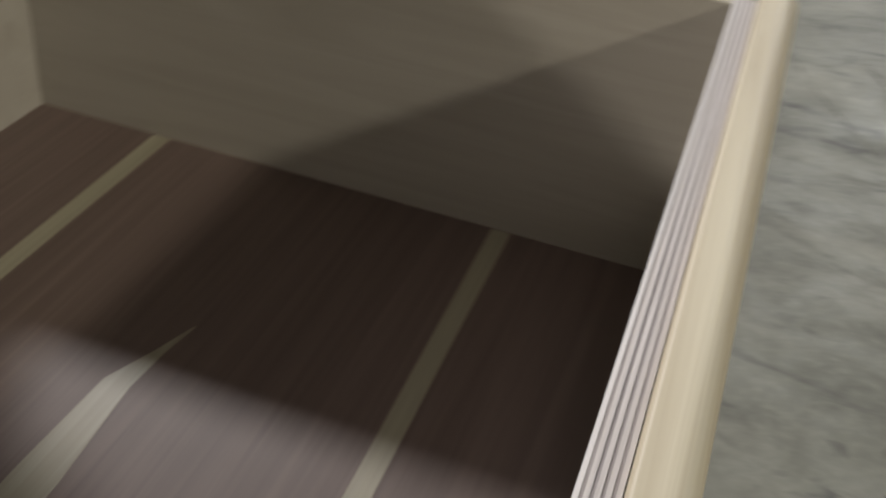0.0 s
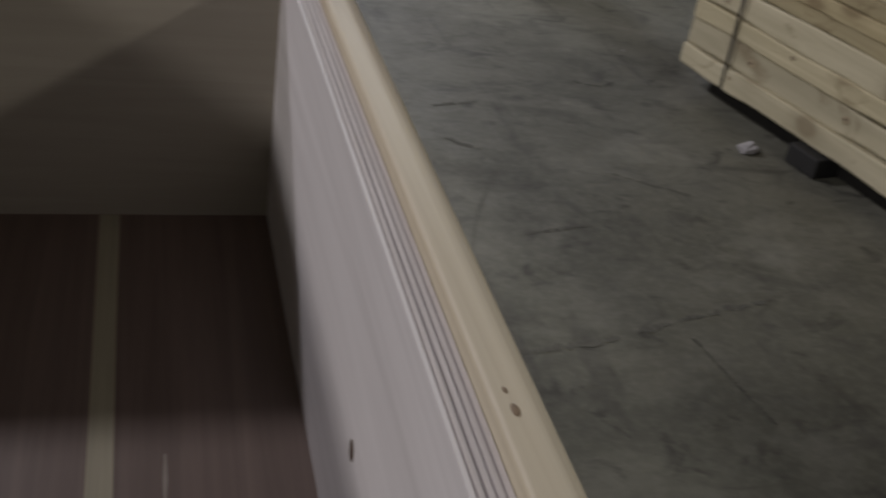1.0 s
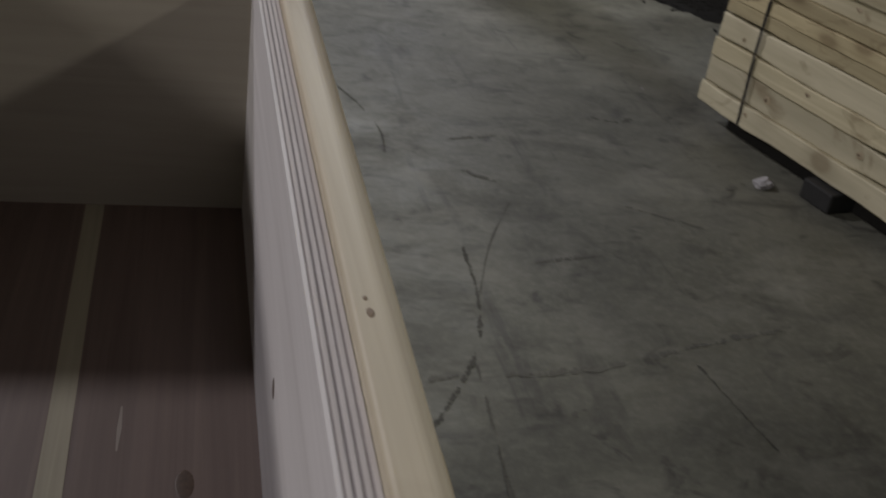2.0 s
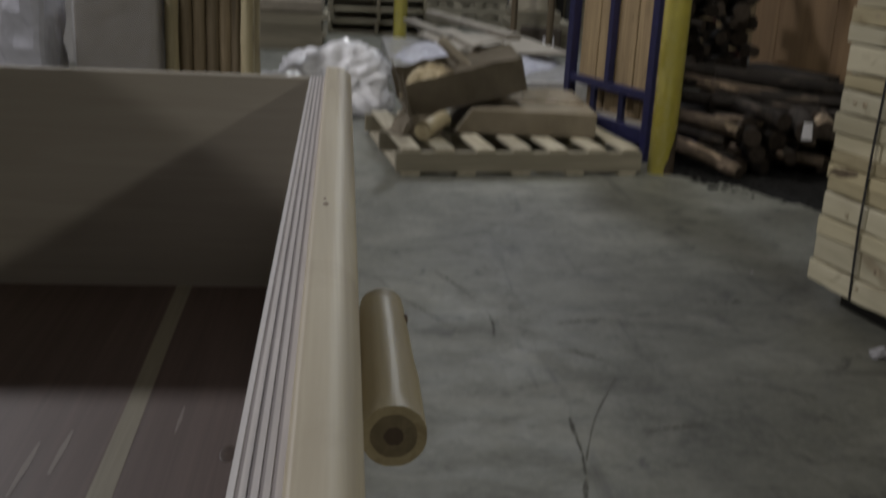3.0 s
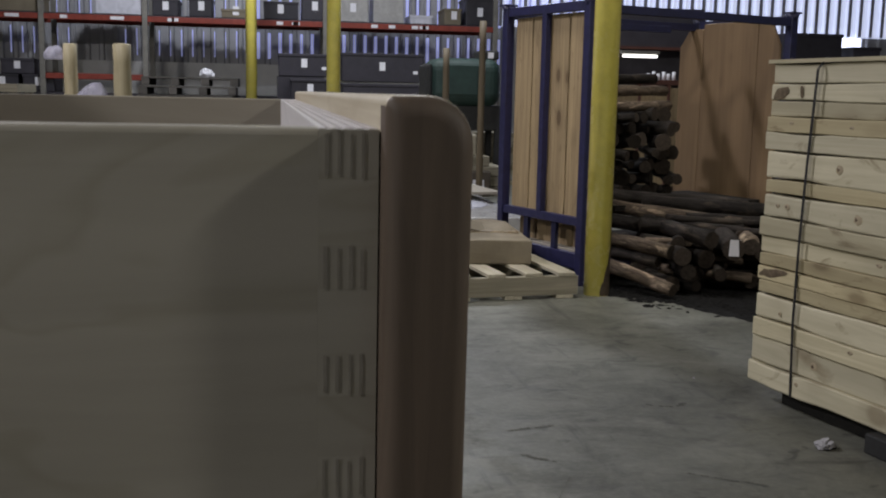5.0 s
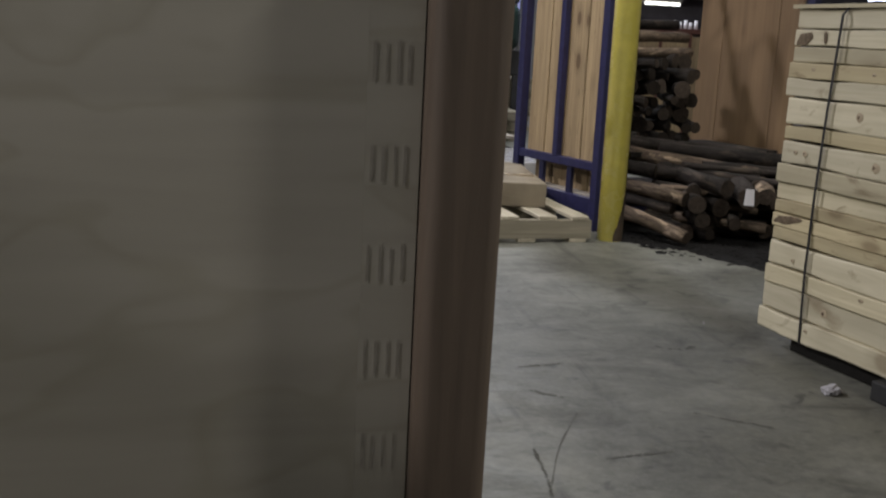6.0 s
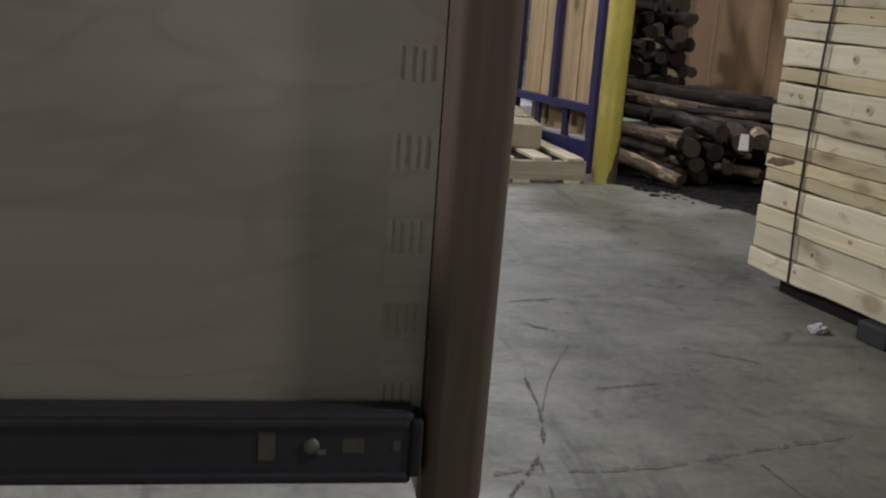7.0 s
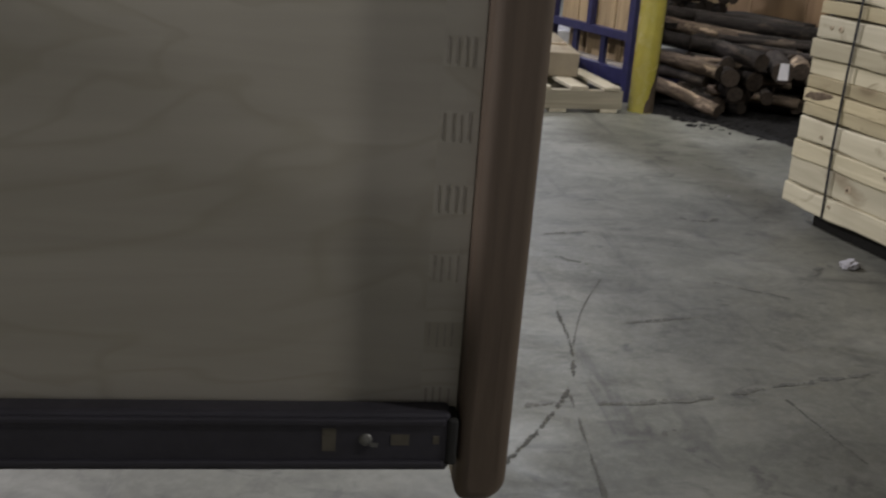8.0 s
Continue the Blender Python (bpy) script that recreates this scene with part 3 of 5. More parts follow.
part("box_back", one_box(BACK, P, BOT, BACK + P, W - P, TOP, 0.0012), M_VENEER_IN, drawer)
bottom = part("bottom_panel", one_box(BACK + P, P, 0.7930, -P, W - P, FLOOR_Z), M_LAUAN, drawer, "red-brown plywood bottom with pale sapwood streaks")


def streak(points):
    """A pale streak: rows of y, left x, right x."""
    bm = bmesh.new()
    prev = None
    for y, a, b in points:
        row = [bm.verts.new((a, y, FLOOR_Z + 0.0003)), bm.verts.new((b, y, FLOOR_Z + 0.0003))]
        if prev:
            bm.faces.new((prev[0], prev[1], row[1], row[0]))
        prev = row
    part("sapwood_streak", bm, M_SAP if len(points) > 3 else M_FLECK, bottom)


streak([(0.732, -0.1275, -0.1140), (0.60, -0.1265, -0.1135), (0.50, -0.1255, -0.1125), (0.35, -0.1250, -0.1105), (0.20, -0.1240, -0.1090), (0.02, -0.122, -0.108)])
streak([(0.557, -0.2530, -0.2520), (0.53, -0.2620, -0.2560), (0.50, -0.2740, -0.2580), (0.43, -0.2760, -0.2520), (0.30, -0.2750, -0.2490), (0.02, -0.273, -0.247)])
streak([(0.732, -0.388, -0.374), (0.56, -0.388, -0.3745), (0.35, -0.387, -0.374), (0.02, -0.386, -0.373)])
# Three short flecks: reflections painted pale onto the bottom.
streak([(0.49, -0.0875, -0.0865), (0.47, -0.0885, -0.0860), (0.452, -0.0880, -0.0872)])
streak([(0.455, -0.152, -0.1505), (0.43, -0.1535, -0.1495), (0.40, -0.1530, -0.1510)])
streak([(0.44, -0.168, -0.1665), (0.41, -0.1695, -0.1655), (0.375, -0.169, -0.167)])
for x, y in ((-0.052, 0.425),):
    bm = bmesh.new()
    bmesh.ops.create_uvsphere(bm, u_segments=14, v_segments=6, radius=1.0, matrix=Matrix.LocRotScale((x, y, FLOOR_Z), None, (0.005, 0.011, 0.0003)))
    part("knot", bm, M_KNOT, bottom)


def slide(y0, y1, outward):
    sl = part("drawer_slide", one_box(-0.80, y0, 0.7925, -0.0028, y1, 0.8145, 0.0016, 2), M_SLIDE, drawer, "black steel drawer slide with slots and screws")
    y = y0 if outward < 0 else y1
    for x, w, h in ((-0.043, 0.0045, 0.0085), (-0.0195, 0.006, 0.0040), (-0.0075, 0.002, 0.003)):
        part("slot", one_box(x - w / 2, y - 0.0002, 0.8045 - h / 2, x + w / 2, y + 0.0002, 0.8045 + h / 2), M_SLOT, sl)
    bm = bmesh.new()
    bmesh.ops.create_uvsphere(bm, u_segments=16, v_segments=8, radius=1.0, matrix=Matrix.LocRotScale((-0.031, y, 0.8045), None, (0.0023, 0.0010, 0.0023)))
    box(bm, -0.0295, y - 0.0014, 0.8025, -0.027, y + 0.0004, 0.8035)
    part("screw", bm, M_ZINC, sl)
    for z in (0.7955, 0.8112):
        part("bead", one_box(-0.80, y - 0.0012, z - 0.0014, -0.0045, y + 0.0012, z + 0.0014, 0.0008), M_SLIDE, sl)
    part("stop", one_box(-0.0040, y0 - 0.0008, 0.7950, -0.0002, y1 + 0.0008, 0.8125, 0.0012), M_BLACK, sl)


slide(-0.0095, -0.0003, -1)
slide(W + 0.0003, W + 0.0095, 1)


def handle():
    bm = bmesh.new()
    sides, ends = rod(bm, (0.0398, 0.279, 0.8847), (0.0398, 0.448, 0.8847), 0.0160, 0.0140, 24, 0.03, 9, seed=3)
    for f in ends:
        bmesh.ops.inset_region(bm, faces=[f], thickness=0.0012, depth=0.0012)
        bmesh.ops.inset_region(bm, faces=[f], thickness=0.0046, depth=0.0)
        rings = bmesh.ops.inset_region(bm, faces=[f], thickness=0.0064, depth=0.0003)["faces"]
        for ring in rings:
            ring.material_index = 1
        f.material_index = 2
    return bm


pull = part("handle", handle(), [M_LOG_Y, M_LOG_END, M_END_SHADE], drawer, "small peeled log drawer pull")
bm = bmesh.new()
bmesh.ops.create_uvsphere(bm, u_segments=12, v_segments=6, radius=1.0, matrix=Matrix.LocRotScale((0.0530, 0.417, 0.8895), None, (0.0016, 0.0045, 0.003)))
part("knot", bm, M_KNOT, pull)
for y in (0.32, 0.405):
    bm = bmesh.new()
    rod(bm, (0.0185, y, 0.8847), (0.034, y, 0.8847), 0.006, sides=12)
    part("standoff", bm, M_LOG_Y, pull)

# the chest that the drawer slides out of
chest = thing("log_chest", pose(-0.76, W / 2, 0), "peeled log chest of drawers behind the open drawer", "dresser")
for y in (-0.44, 0.44):
    for x in (-0.22, 0.20):
        bm = bmesh.new()
        rod(bm, (x, y, 0), (x, y, 1.15), 0.05, 0.045, 14, 0.03, 8, seed=int(10 * (x + y)))
        part("post", bm, M_LOG, chest)
    part("side_panel", one_box(-0.20, y - 0.01, 0.10, 0.18, y + 0.01, 1.15), M_PLANK, chest)
part("top", one_box(-0.27, -0.50, 1.155, 0.26, 0.50, 1.19, 0.006), M_PINE, chest)
part("back_panel", one_box(-0.24, -0.43, 0.10, -0.228, 0.43, 1.15), M_PLANK, chest)
for z in (0.12, 0.44):
    part("closed_drawer", one_box(0.225, -0.385, z, 0.245, 0.385, z + 0.29, 0.006), M_PINE, chest)
part("bottom_rail", one_box(0.19, -0.39, 0.07, 0.22, 0.39, 0.115), M_PINE, chest)

# ---------------------------------------------------------------- the lumber stack
board_rng = random.Random(11)
u = Vector((0.135, -0.65, 0)).normalized()
stack = thing("lumber_stack", Matrix.Translation((1.575, 2.975, 0)) @ Matrix.Rotation(math.atan2(u.y, u.x) + math.pi / 2, 4, "Z"),
              "tall strapped stack of rough pine boards on timber bunks", "lumber")
# in the stack's own axes the boards run along -y and the face that is seen lies at x = 0
shapes = []
for k in range(8):
    bm = one_box(0, -2.6, 0, 0.145 - 0.004 * (k % 4), 0, 0.0472 + 0.0006 * (k % 4), 0.0030, 1)
    bmesh.ops.subdivide_edges(bm, edges=[e for e in bm.edges if abs(e.verts[0].co.y - e.verts[1].co.y) > 2], cuts=60, use_grid_fill=True)
    bm.verts.ensure_lookup_table()
    end_shift = board_rng.uniform(-0.02, 0.02)
    for v in bm.verts:
        if v.co.y < -2.5:
            v.co.y += end_shift
        if v.co.x < 0.01:
            wane = max(0.0, noise.noise(Vector((v.co.y * 3.1, k * 7.7, 0 if v.co.z > 0.02 else 5))) - 0.05)
            rough = noise.noise(Vector((v.co.y * 17, k * 3.3, v.co.z * 60)))
            side = -1 if v.co.z > 0.02 else 1
            v.co.z += side * (0.010 * wane + 0.0007 * rough)
            v.co.x += 0.004 * wane + 0.0012 * rough
    me = bpy.data.meshes.new("board")
    bm.to_mesh(me)
    bm.free()
    me.materials.append((M_BOARD, M_BOARD_C, M_BOARD_B, M_BOARD_C)[k % 4])
    shapes.append(me)
Z0 = 0.062
heights = [0.0725, 0.085, 0.060, 0.085, 0.046, 0.043, 0.045, 0.055, 0.060, 0.077, 0.046, 0.094, 0.056, 0.049, 0.049, 0.056, 0.062]
FACE_KINDS = (1, 3, 0, 1, 2, 2, 2, 0, 0, 1, 2, 1, 3, 2, 0, 1, 3)
LAYERS = len(heights)
THICK = 1.05 / LAYERS
heights = [h * 1.05 / sum(heights) for h in heights]
for k in range(LAYERS):
    skew = board_rng.uniform(-0.012, 0.012)
    base = Z0 + sum(heights[:k])
    for row in range(2):
        kind_of = board_rng.randrange(4) if row else FACE_KINDS[k]
        ob = new("board", shapes[kind_of + 4 * (k % 2)])
        ob.parent = stack
        end = board_rng.uniform(-0.007, 0.007) + (0.014 if k in (0, 1, 2) else 0)
        ob.matrix_basis = Matrix.Translation((row * (0.16 + skew) + board_rng.uniform(-0.006, 0.008), end, base)) @ \
            Matrix.Rotation(board_rng.uniform(-0.003, 0.003), 4, "Z") @ Matrix.Rotation(board_rng.uniform(-0.0012, 0.0012), 4, "X") @ Matrix.Diagonal((1, 1, heights[k] / (0.0472 + 0.0006 * kind_of), 1))
# knots and wane on the face that is seen: layer from below, metres from the end, size
SPOTS = ((13, 0.115, 0.007), (13, 0.38, 0.006), (11, 0.33, 0.010), (9, 0.42, 0.012), (9, 0.065, 0.006), (9, 0.11, 0.008), (3, 0.12, 0.006), (1, 0.30, 0.011), (2, 0.45, 0.007),
         (0, 0.24, 0.006), (7, 0.52, 0.008), (12, 0.62, 0.008), (1, 0.70, 0.009), (6, 0.75, 0.010))
face_boards = sorted((o for o in stack.children if o.matrix_basis.translation.x < 0.05), key=lambda o: o.matrix_basis.translation.z)
for k, along, r in SPOTS:
    z = board_rng.uniform(0.016, 0.032)
    for name, mat, wide, deep in (("knot_halo", M_HALO, 1.2, 0.0018), ("knot", M_KNOT, 0.6, 0.0024)):
        bm = bmesh.new()
        bmesh.ops.create_uvsphere(bm, u_segments=14, v_segments=6, radius=1.0, matrix=Matrix.LocRotScale(
            (0, -along - (0.004 if wide > 1 else 0), z), None, (deep, r * wide * 1.25, min(0.020, r * wide * 0.62))))
        for v in bm.verts:
            v.co.y += 0.5 * r * noise.noise(v.co * 150)
            v.co.z += 0.3 * r * noise.noise(v.co * 140 + Vector((3, 0, 0)))
        part(name, bm, mat, face_boards[k])
for k, a, b, z0, z1 in ((15, 0.012, 0.090, 0.004, 0.036), (5, 0.006, 0.150, 0.016, 0.046), (15, 0.138, 0.155, 0.010, 0.044)):
    bm = bmesh.new()
    bmesh.ops.create_uvsphere(bm, u_segments=28, v_segments=10, radius=1.0, matrix=Matrix.LocRotScale((0, -(a + b) / 2, (z0 + z1) / 2), Euler((-0.18, 0, 0)), (0.0021, (b - a) / 2, (z1 - z0) / 2)))
    for v in bm.verts:
        v.co.z = min(0.0475, max(0.0015, v.co.z + 0.010 * noise.noise(Vector((v.co.y * 45, k, 0)))))
    part("wane", bm, M_WANE, face_boards[k], "brown bark-stained edge")
for ob in face_boards:
    for n in range(board_rng.choice((0, 1, 2))):
        bm = bmesh.new()
        ky, kz, kr = board_rng.uniform(-2.2, -0.85), board_rng.uniform(0.010, 0.040), board_rng.uniform(0.003, 0.0085)
        bmesh.ops.create_uvsphere(bm, u_segments=12, v_segments=6, radius=1.0, matrix=Matrix.LocRotScale((0, ky, kz), None, (0.0022, kr * board_rng.uniform(0.9, 2.2), kr)))
        part("knot", bm, M_KNOT, ob)
bm = bmesh.new()
for k in range(LAYERS):
    for row in range(2, 7):
        e = board_rng.uniform(-0.03, 0.02)
        box(bm, row * 0.15, -2.6 + e, Z0 + k * THICK, row * 0.15 + 0.146, e, Z0 + (k + 1) * THICK - 0.002)
tagged(part("inner_boards", bm, M_BOARD, stack), kind="stuff")
part("top_sheet", one_box(-0.004, -2.5, Z0 + LAYERS * THICK, 1.0, 0.012, Z0 + LAYERS * THICK + 0.012), M_BOARD, stack)
# Near-black strip added to put the shade under the boards into colour.
part("bunk", one_box(0.06, -2.5, 0.0, 0.15, -0.085, 0.0595, 0.004), M_STACK_SHADE, stack, "black strip standing for the shade under the boards")
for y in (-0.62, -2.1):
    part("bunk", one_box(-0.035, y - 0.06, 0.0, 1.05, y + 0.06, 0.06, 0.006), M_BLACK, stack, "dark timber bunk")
TOPZ = Z0 + LAYERS * THICK + 0.014
bm = bmesh.new()
pts = [(-0.005, -0.203, Z0 - 0.003), (-0.009, -0.196, 0.30), (-0.010, -0.200, 0.55), (-0.011, -0.212, 0.80), (-0.012, -0.232, TOPZ - 0.035)]
for (xa, ya, za), (xb, yb, zb) in zip(pts, pts[1:]):
    v = [bm.verts.new(p) for p in ((xa, ya - 0.0052, za), (xa, ya + 0.0052, za), (xb, yb + 0.0052, zb), (xb, yb - 0.0052, zb))]
    bm.faces.new(v)
v = [bm.verts.new(p) for p in ((-0.012, -0.2372, TOPZ - 0.035), (-0.012, -0.2268, TOPZ - 0.035), (0.02, -0.2268, TOPZ + 0.001), (0.02, -0.2372, TOPZ + 0.001))]
bm.faces.new(v)
bmesh.ops.remove_doubles(bm, verts=bm.verts, dist=0.0002)
bmesh.ops.solidify(bm, geom=bm.faces[:], thickness=0.0015)
part("strap", bm, M_STRAP, stack, "dark plastic strap round the boards")

# crumpled paper beside the stack
bm = bunch(0.056, 0.042, 0.024, 5, 0.5)
solid("paper_scrap", bm, M_PAPER, "crumpled white paper scrap on the concrete floor", "litter", pose(1.567, 2.470, 0.0, 0, 0, 25))

bm = crumple(bmesh.new(), 0.016, 0.012, 0.006, 6, 7, 40)
solid("paper_scrap", bm, M_PAPER, "tiny white paper scrap on the concrete floor", "litter", pose(1.477, 3.224, 0.0, 0, 0, 60))

# ---------------------------------------------------------------- pallet with packaging


def pallet_parts(p):
    """A stringer pallet 1.22 x 1.02, its long side along x."""
    for y in (0.019, 0.508, 0.997):
        bm = bmesh.new()
        box(bm, 0, y - 0.019, 0.016, 1.219, y + 0.019, 0.110, 0.002, 1)
        part("stringer", bm, M_PALLET, p)
    deck = bpy.data.meshes.new("deck_board")
    bm = one_box(-0.045, 0, 0, 0.045, 1.016, 0.017, 0.0015, 1)
    bm.to_mesh(deck)
    bm.free()
    deck.materials.append(M_PALLET_LIT)
    rng = random.Random(2)
    for i in range(7):
        ob = new("deck_board", deck)
        ob.parent = p
        ob.location = (0.06 + i * 0.183 + rng.uniform(-0.012, 0.012), rng.uniform(-0.006, 0.006), 0.1105)
        ob.rotation_euler = (0, 0, rng.uniform(-0.012, 0.012))
    for i in range(5):
        ob = new("bottom_board", deck)
        ob.parent = p
        ob.location = (0.07 + i * 0.27, 0, -0.0010)
    return p


pallet = pallet_parts(thing("pallet", pose(0.285, 4.581, 0.001, 0, 0, 7.0), "weathered wooden stringer pallet on the floor", "pallet", "pallets"))


def carton(name, w, d, h, m, label, sag=0.0, flaps=False, crush=0.0):
    t = thing(name, m, label, "cardboard box", "cartons on the pallet")
    bm = one_box(0, 0, 0, w, d, h, 0.006, 2)
    bmesh.ops.subdivide_edges(bm, edges=[e for e in bm.edges if e.calc_length() > 0.08], cuts=5, use_grid_fill=True)
    for v in bm.verts:
        k = noise.noise(v.co * 6 + Vector((w * 9, d * 5, 0)))
        v.co += Vector((0.012, 0.014, 0.012 * (v.co.z > h * 0.4) - sag * (v.co.z > h * 0.5))) * k
    for v in bm.verts:
        v.co.x += crush * (v.co.z / h) * max(0.0, 1 - v.co.x / (w * 0.4))
    part("carton_body", bm, M_CARD, t)
    part("tape", one_box(0.02 + crush, d * 0.46, h - 0.004, w - 0.02, d * 0.54, h + 0.0055 + sag * 0.2, 0.001, 1), M_TAPE, t, "shiny tan packing tape")
    if flaps:
        for x0, x1, tilt, yy in flaps:
            bm = one_box(0, 0, 0, x1 - x0, 0.22, 0.006, 0.001, 1)
            bmesh.ops.subdivide_edges(bm, edges=bm.edges[:], cuts=3, use_grid_fill=True)
            for v in bm.verts:
                v.co.z += 0.02 * noise.noise(v.co * 9)
            fl = part("flap", bm, M_CARD, t)
            fl.matrix_basis = pose(x0, yy, h + 0.004, tilt, 0, 0)
    return t


carton("carton", 0.72, 0.62, 0.125, pose(0.595, 5.0, 0.130, 0, 0, -3), "flat brown cardboard box with a crushed end on the pallet", 0.02, [(0.38, 0.67, 9, 0.30)], 0.09)


def board_sheet(w, h, seed, warp=0.008, ragged=0.0, thick=0.005):
    """A bent sheet of cardboard standing in x and z, its upper edge torn by ragged."""
    bm = bmesh.new()
    n, m = 14, 6
    grid = []
    for j in range(m + 1):
        row = []
        for i in range(n + 1):
            x, z = w * i / n, h * j / m
            bend = warp * noise.noise(Vector((x * 7, z * 7, seed)))
            tear = ragged * (j / m) ** 3 * (noise.noise(Vector((x * 26, seed, 0))) + 0.5 * noise.noise(Vector((x * 70, seed, 4))))
            row.append(bm.verts.new((x, bend, z + tear)))
        grid.append(row)
    for lo, hi in zip(grid, grid[1:]):
        for i in range(n):
            bm.faces.new((lo[i], lo[i + 1], hi[i + 1], hi[i]))
    bmesh.ops.solidify(bm, geom=bm.faces[:], thickness=thick)
    return bm


torn = thing("torn_carton", pose(0.368, 5.06, 0.185, 3, -14.5, 3), "torn open cardboard box with packing paper, leaning on another", "cardboard box", "cartons on the pallet")
TW, TD, TH = 0.625, 0.50, 0.175
part("front_wall", board_sheet(TW, TH, 1, 0.012, 0.014), M_CARD, torn)
part("back_wall", board_sheet(TW, TH * 0.95, 2, 0.012, 0.03), M_CARD, torn).matrix_basis = pose(0, TD, 0)
part("end_wall", board_sheet(TD, TH, 3, 0.008), M_CARD, torn).matrix_basis = pose(TW, 0, 0, 0, 0, 90)
part("end_wall", board_sheet(TD, TH * 0.55, 4, 0.02, 0.05), M_CARD, torn, "torn cardboard end").matrix_basis = pose(0.01, 0, 0, 0, -22, 90)
part("floor_panel", board_sheet(TW, TD, 5, 0.004), M_CARD, torn).matrix_basis = pose(0, TD, 0.004, 90, 0, 0) @ pose(0, 0, 0)
part("flap", board_sheet(TW * 0.56, TD * 0.56, 6, 0.014, 0.03), M_CARD, torn, "closed cardboard flap").matrix_basis = pose(TW * 0.44, 0.0, TH, -84, 0, 0)
part("flap", board_sheet(TW * 0.5, TD * 0.5, 7, 0.014, 0.03), M_CARD, torn).matrix_basis = pose(TW * 0.47, TD, TH + 0.012, 80, 0, 0)
part("flap", board_sheet(TD * 0.8, 0.20, 8, 0.03, 0.05), M_CARD, torn, "flap hanging from the torn end").matrix_basis = pose(-0.005, 0.02, TH * 0.62, 0, -150, 90)
bm = crumple(bmesh.new(), 0.36, 0.40, 0.12, 22, 61, 15)
part("packing_paper", bm, M_KRAFT, torn, "crumpled tan packing paper").matrix_basis = pose(0.17, 0.22, 0.085)
bm = bmesh.new()
sides, ends = rod(bm, (0.535, 5.265, 0.560), (0.712, 5.112, 0.409), 0.027, 0.026, 18, 0.02, 5, seed=8)
bmesh.ops.inset_region(bm, faces=ends, thickness=0.005, depth=-0.02)
solid("cardboard_tube", bm, M_CARD, "short brown cardboard tube on the torn box", "tube")
bm = bmesh.new()
rod(bm, (0, 0, 0), (0.0, 0.24, 0.03), 0.045, 0.04, 12, 0.06, 4, seed=9)
solid("log_offcut", bm, M_LOG_Y, "short peeled log offcut on the pallet", "offcut", pose(0.42, 4.80, 0.172, 0, 0, -30))
for i, (x, y, r, s, z) in enumerate(((0.40, 5.00, 30, 0.34, 0.13), (0.45, 5.34, -15, 0.30, 0.13), (0.84, 5.45, 60, 0.26, 0.255))):
    bm = crumple(bmesh.new(), s, s * 0.7, 0.10, 14, 20 + i, 16)
    solid("packing_scrap", bm, M_CARD, "crumpled brown packing paper on the pallet", "packaging", pose(x, y, z, 0, 0, r), "packing scraps")

# wrapped sheets and planks behind the pallet
sheets = thing("wrapped_sheet_stack", pose(0.40, 7.0, 0), "low stack of sheet goods wrapped in whitish plastic", "sheet stack")
part("sheet_core", one_box(0, 0, 0.0, 1.38, 2.6, 0.13, 0.01), M_GREYWRAP, sheets)
bm = crumple(bmesh.new(), 1.40, 2.5, 0.10, 30, 31, 5)
w = part("plastic_cover", bm, M_WHITEWRAP, sheets, "crinkled white plastic cover")
w.location = (0.69, 1.3, 0.13)
solid("cardboard_sheet", one_box(0, -0.93, 0, 1.36, 0, 0.022, 0.003), M_PALECARD, "large flat sheet of pale cardboard lying on wrapped sheets", "cardboard",
      Matrix.Translation((1.62, 9.30, 0.205)) @ Matrix.Rotation(math.atan2(-0.989, 0.146), 4, "Z"))
for x, y, x2, y2, ww, h in ((0.935, 11.16, 1.50, 8.80, 0.13, 0.050), (0.683, 10.14, 0.95, 8.60, 0.12, 0.034), (0.95, 9.3, 1.12, 7.9, 0.16, 0.030)):
    d = Vector((x2 - x, y2 - y, 0))
    solid("flat_carton", one_box(0, -ww / 2, 0, d.length, ww / 2, h, 0.004), M_PALECARD, "long flat pale brown carton lying on a cardboard sheet", "carton",
          Matrix.Translation((x, y, 0.228)) @ Matrix.Rotation(math.atan2(d.y, d.x), 4, "Z"), "flat cartons")

t = thing("dark_carton", pose(1.731, 9.814, 0.0), "dark brown carton with a white label on the floor", "carton")
part("carton_body", one_box(0, 0, 0, 0.393, 0.58, 0.244, 0.008, 2), M_DARKCARD, t)
part("label", one_box(0.212, -0.003, 0.081, 0.324, 0.0, 0.167), M_LABEL, t, "white paper label")
part("flap", board_sheet(0.381, 0.18, 41, 0.01), M_DARKCARD, t).matrix_basis = pose(0.005, 0.01, 0.244, -60, 0, 0)

# plastic film on the floor
bm = bunch(0.66, 0.7, 0.34, 43, 0.42)
solid("plastic_film", bm, M_FILM, "crumpled heap of clear plastic film on the floor", "plastic film", pose(0.0, 6.5, 0.0), "plastic on the floor")
bm = bunch(0.55, 0.6, 0.20, 47, 0.45)
solid("plastic_film", bm, M_FILM, "low crumpled piece of clear plastic film on the floor", "plastic film", pose(-0.36, 6.25, 0.0), "plastic on the floor")

# ---------------------------------------------------------------- yellow posts


def yellow_post(x, y, r, name="yellow_post"):
    t = thing(name, pose(x, y, 0), "yellow painted round steel roof post", "post", "roof posts")
    bm = bmesh.new()
    rod(bm, (0, 0, 0.0), (0, 0, CEIL), r, r, 28)
    part("pipe", bm, M_YELLOW, t)
    return t


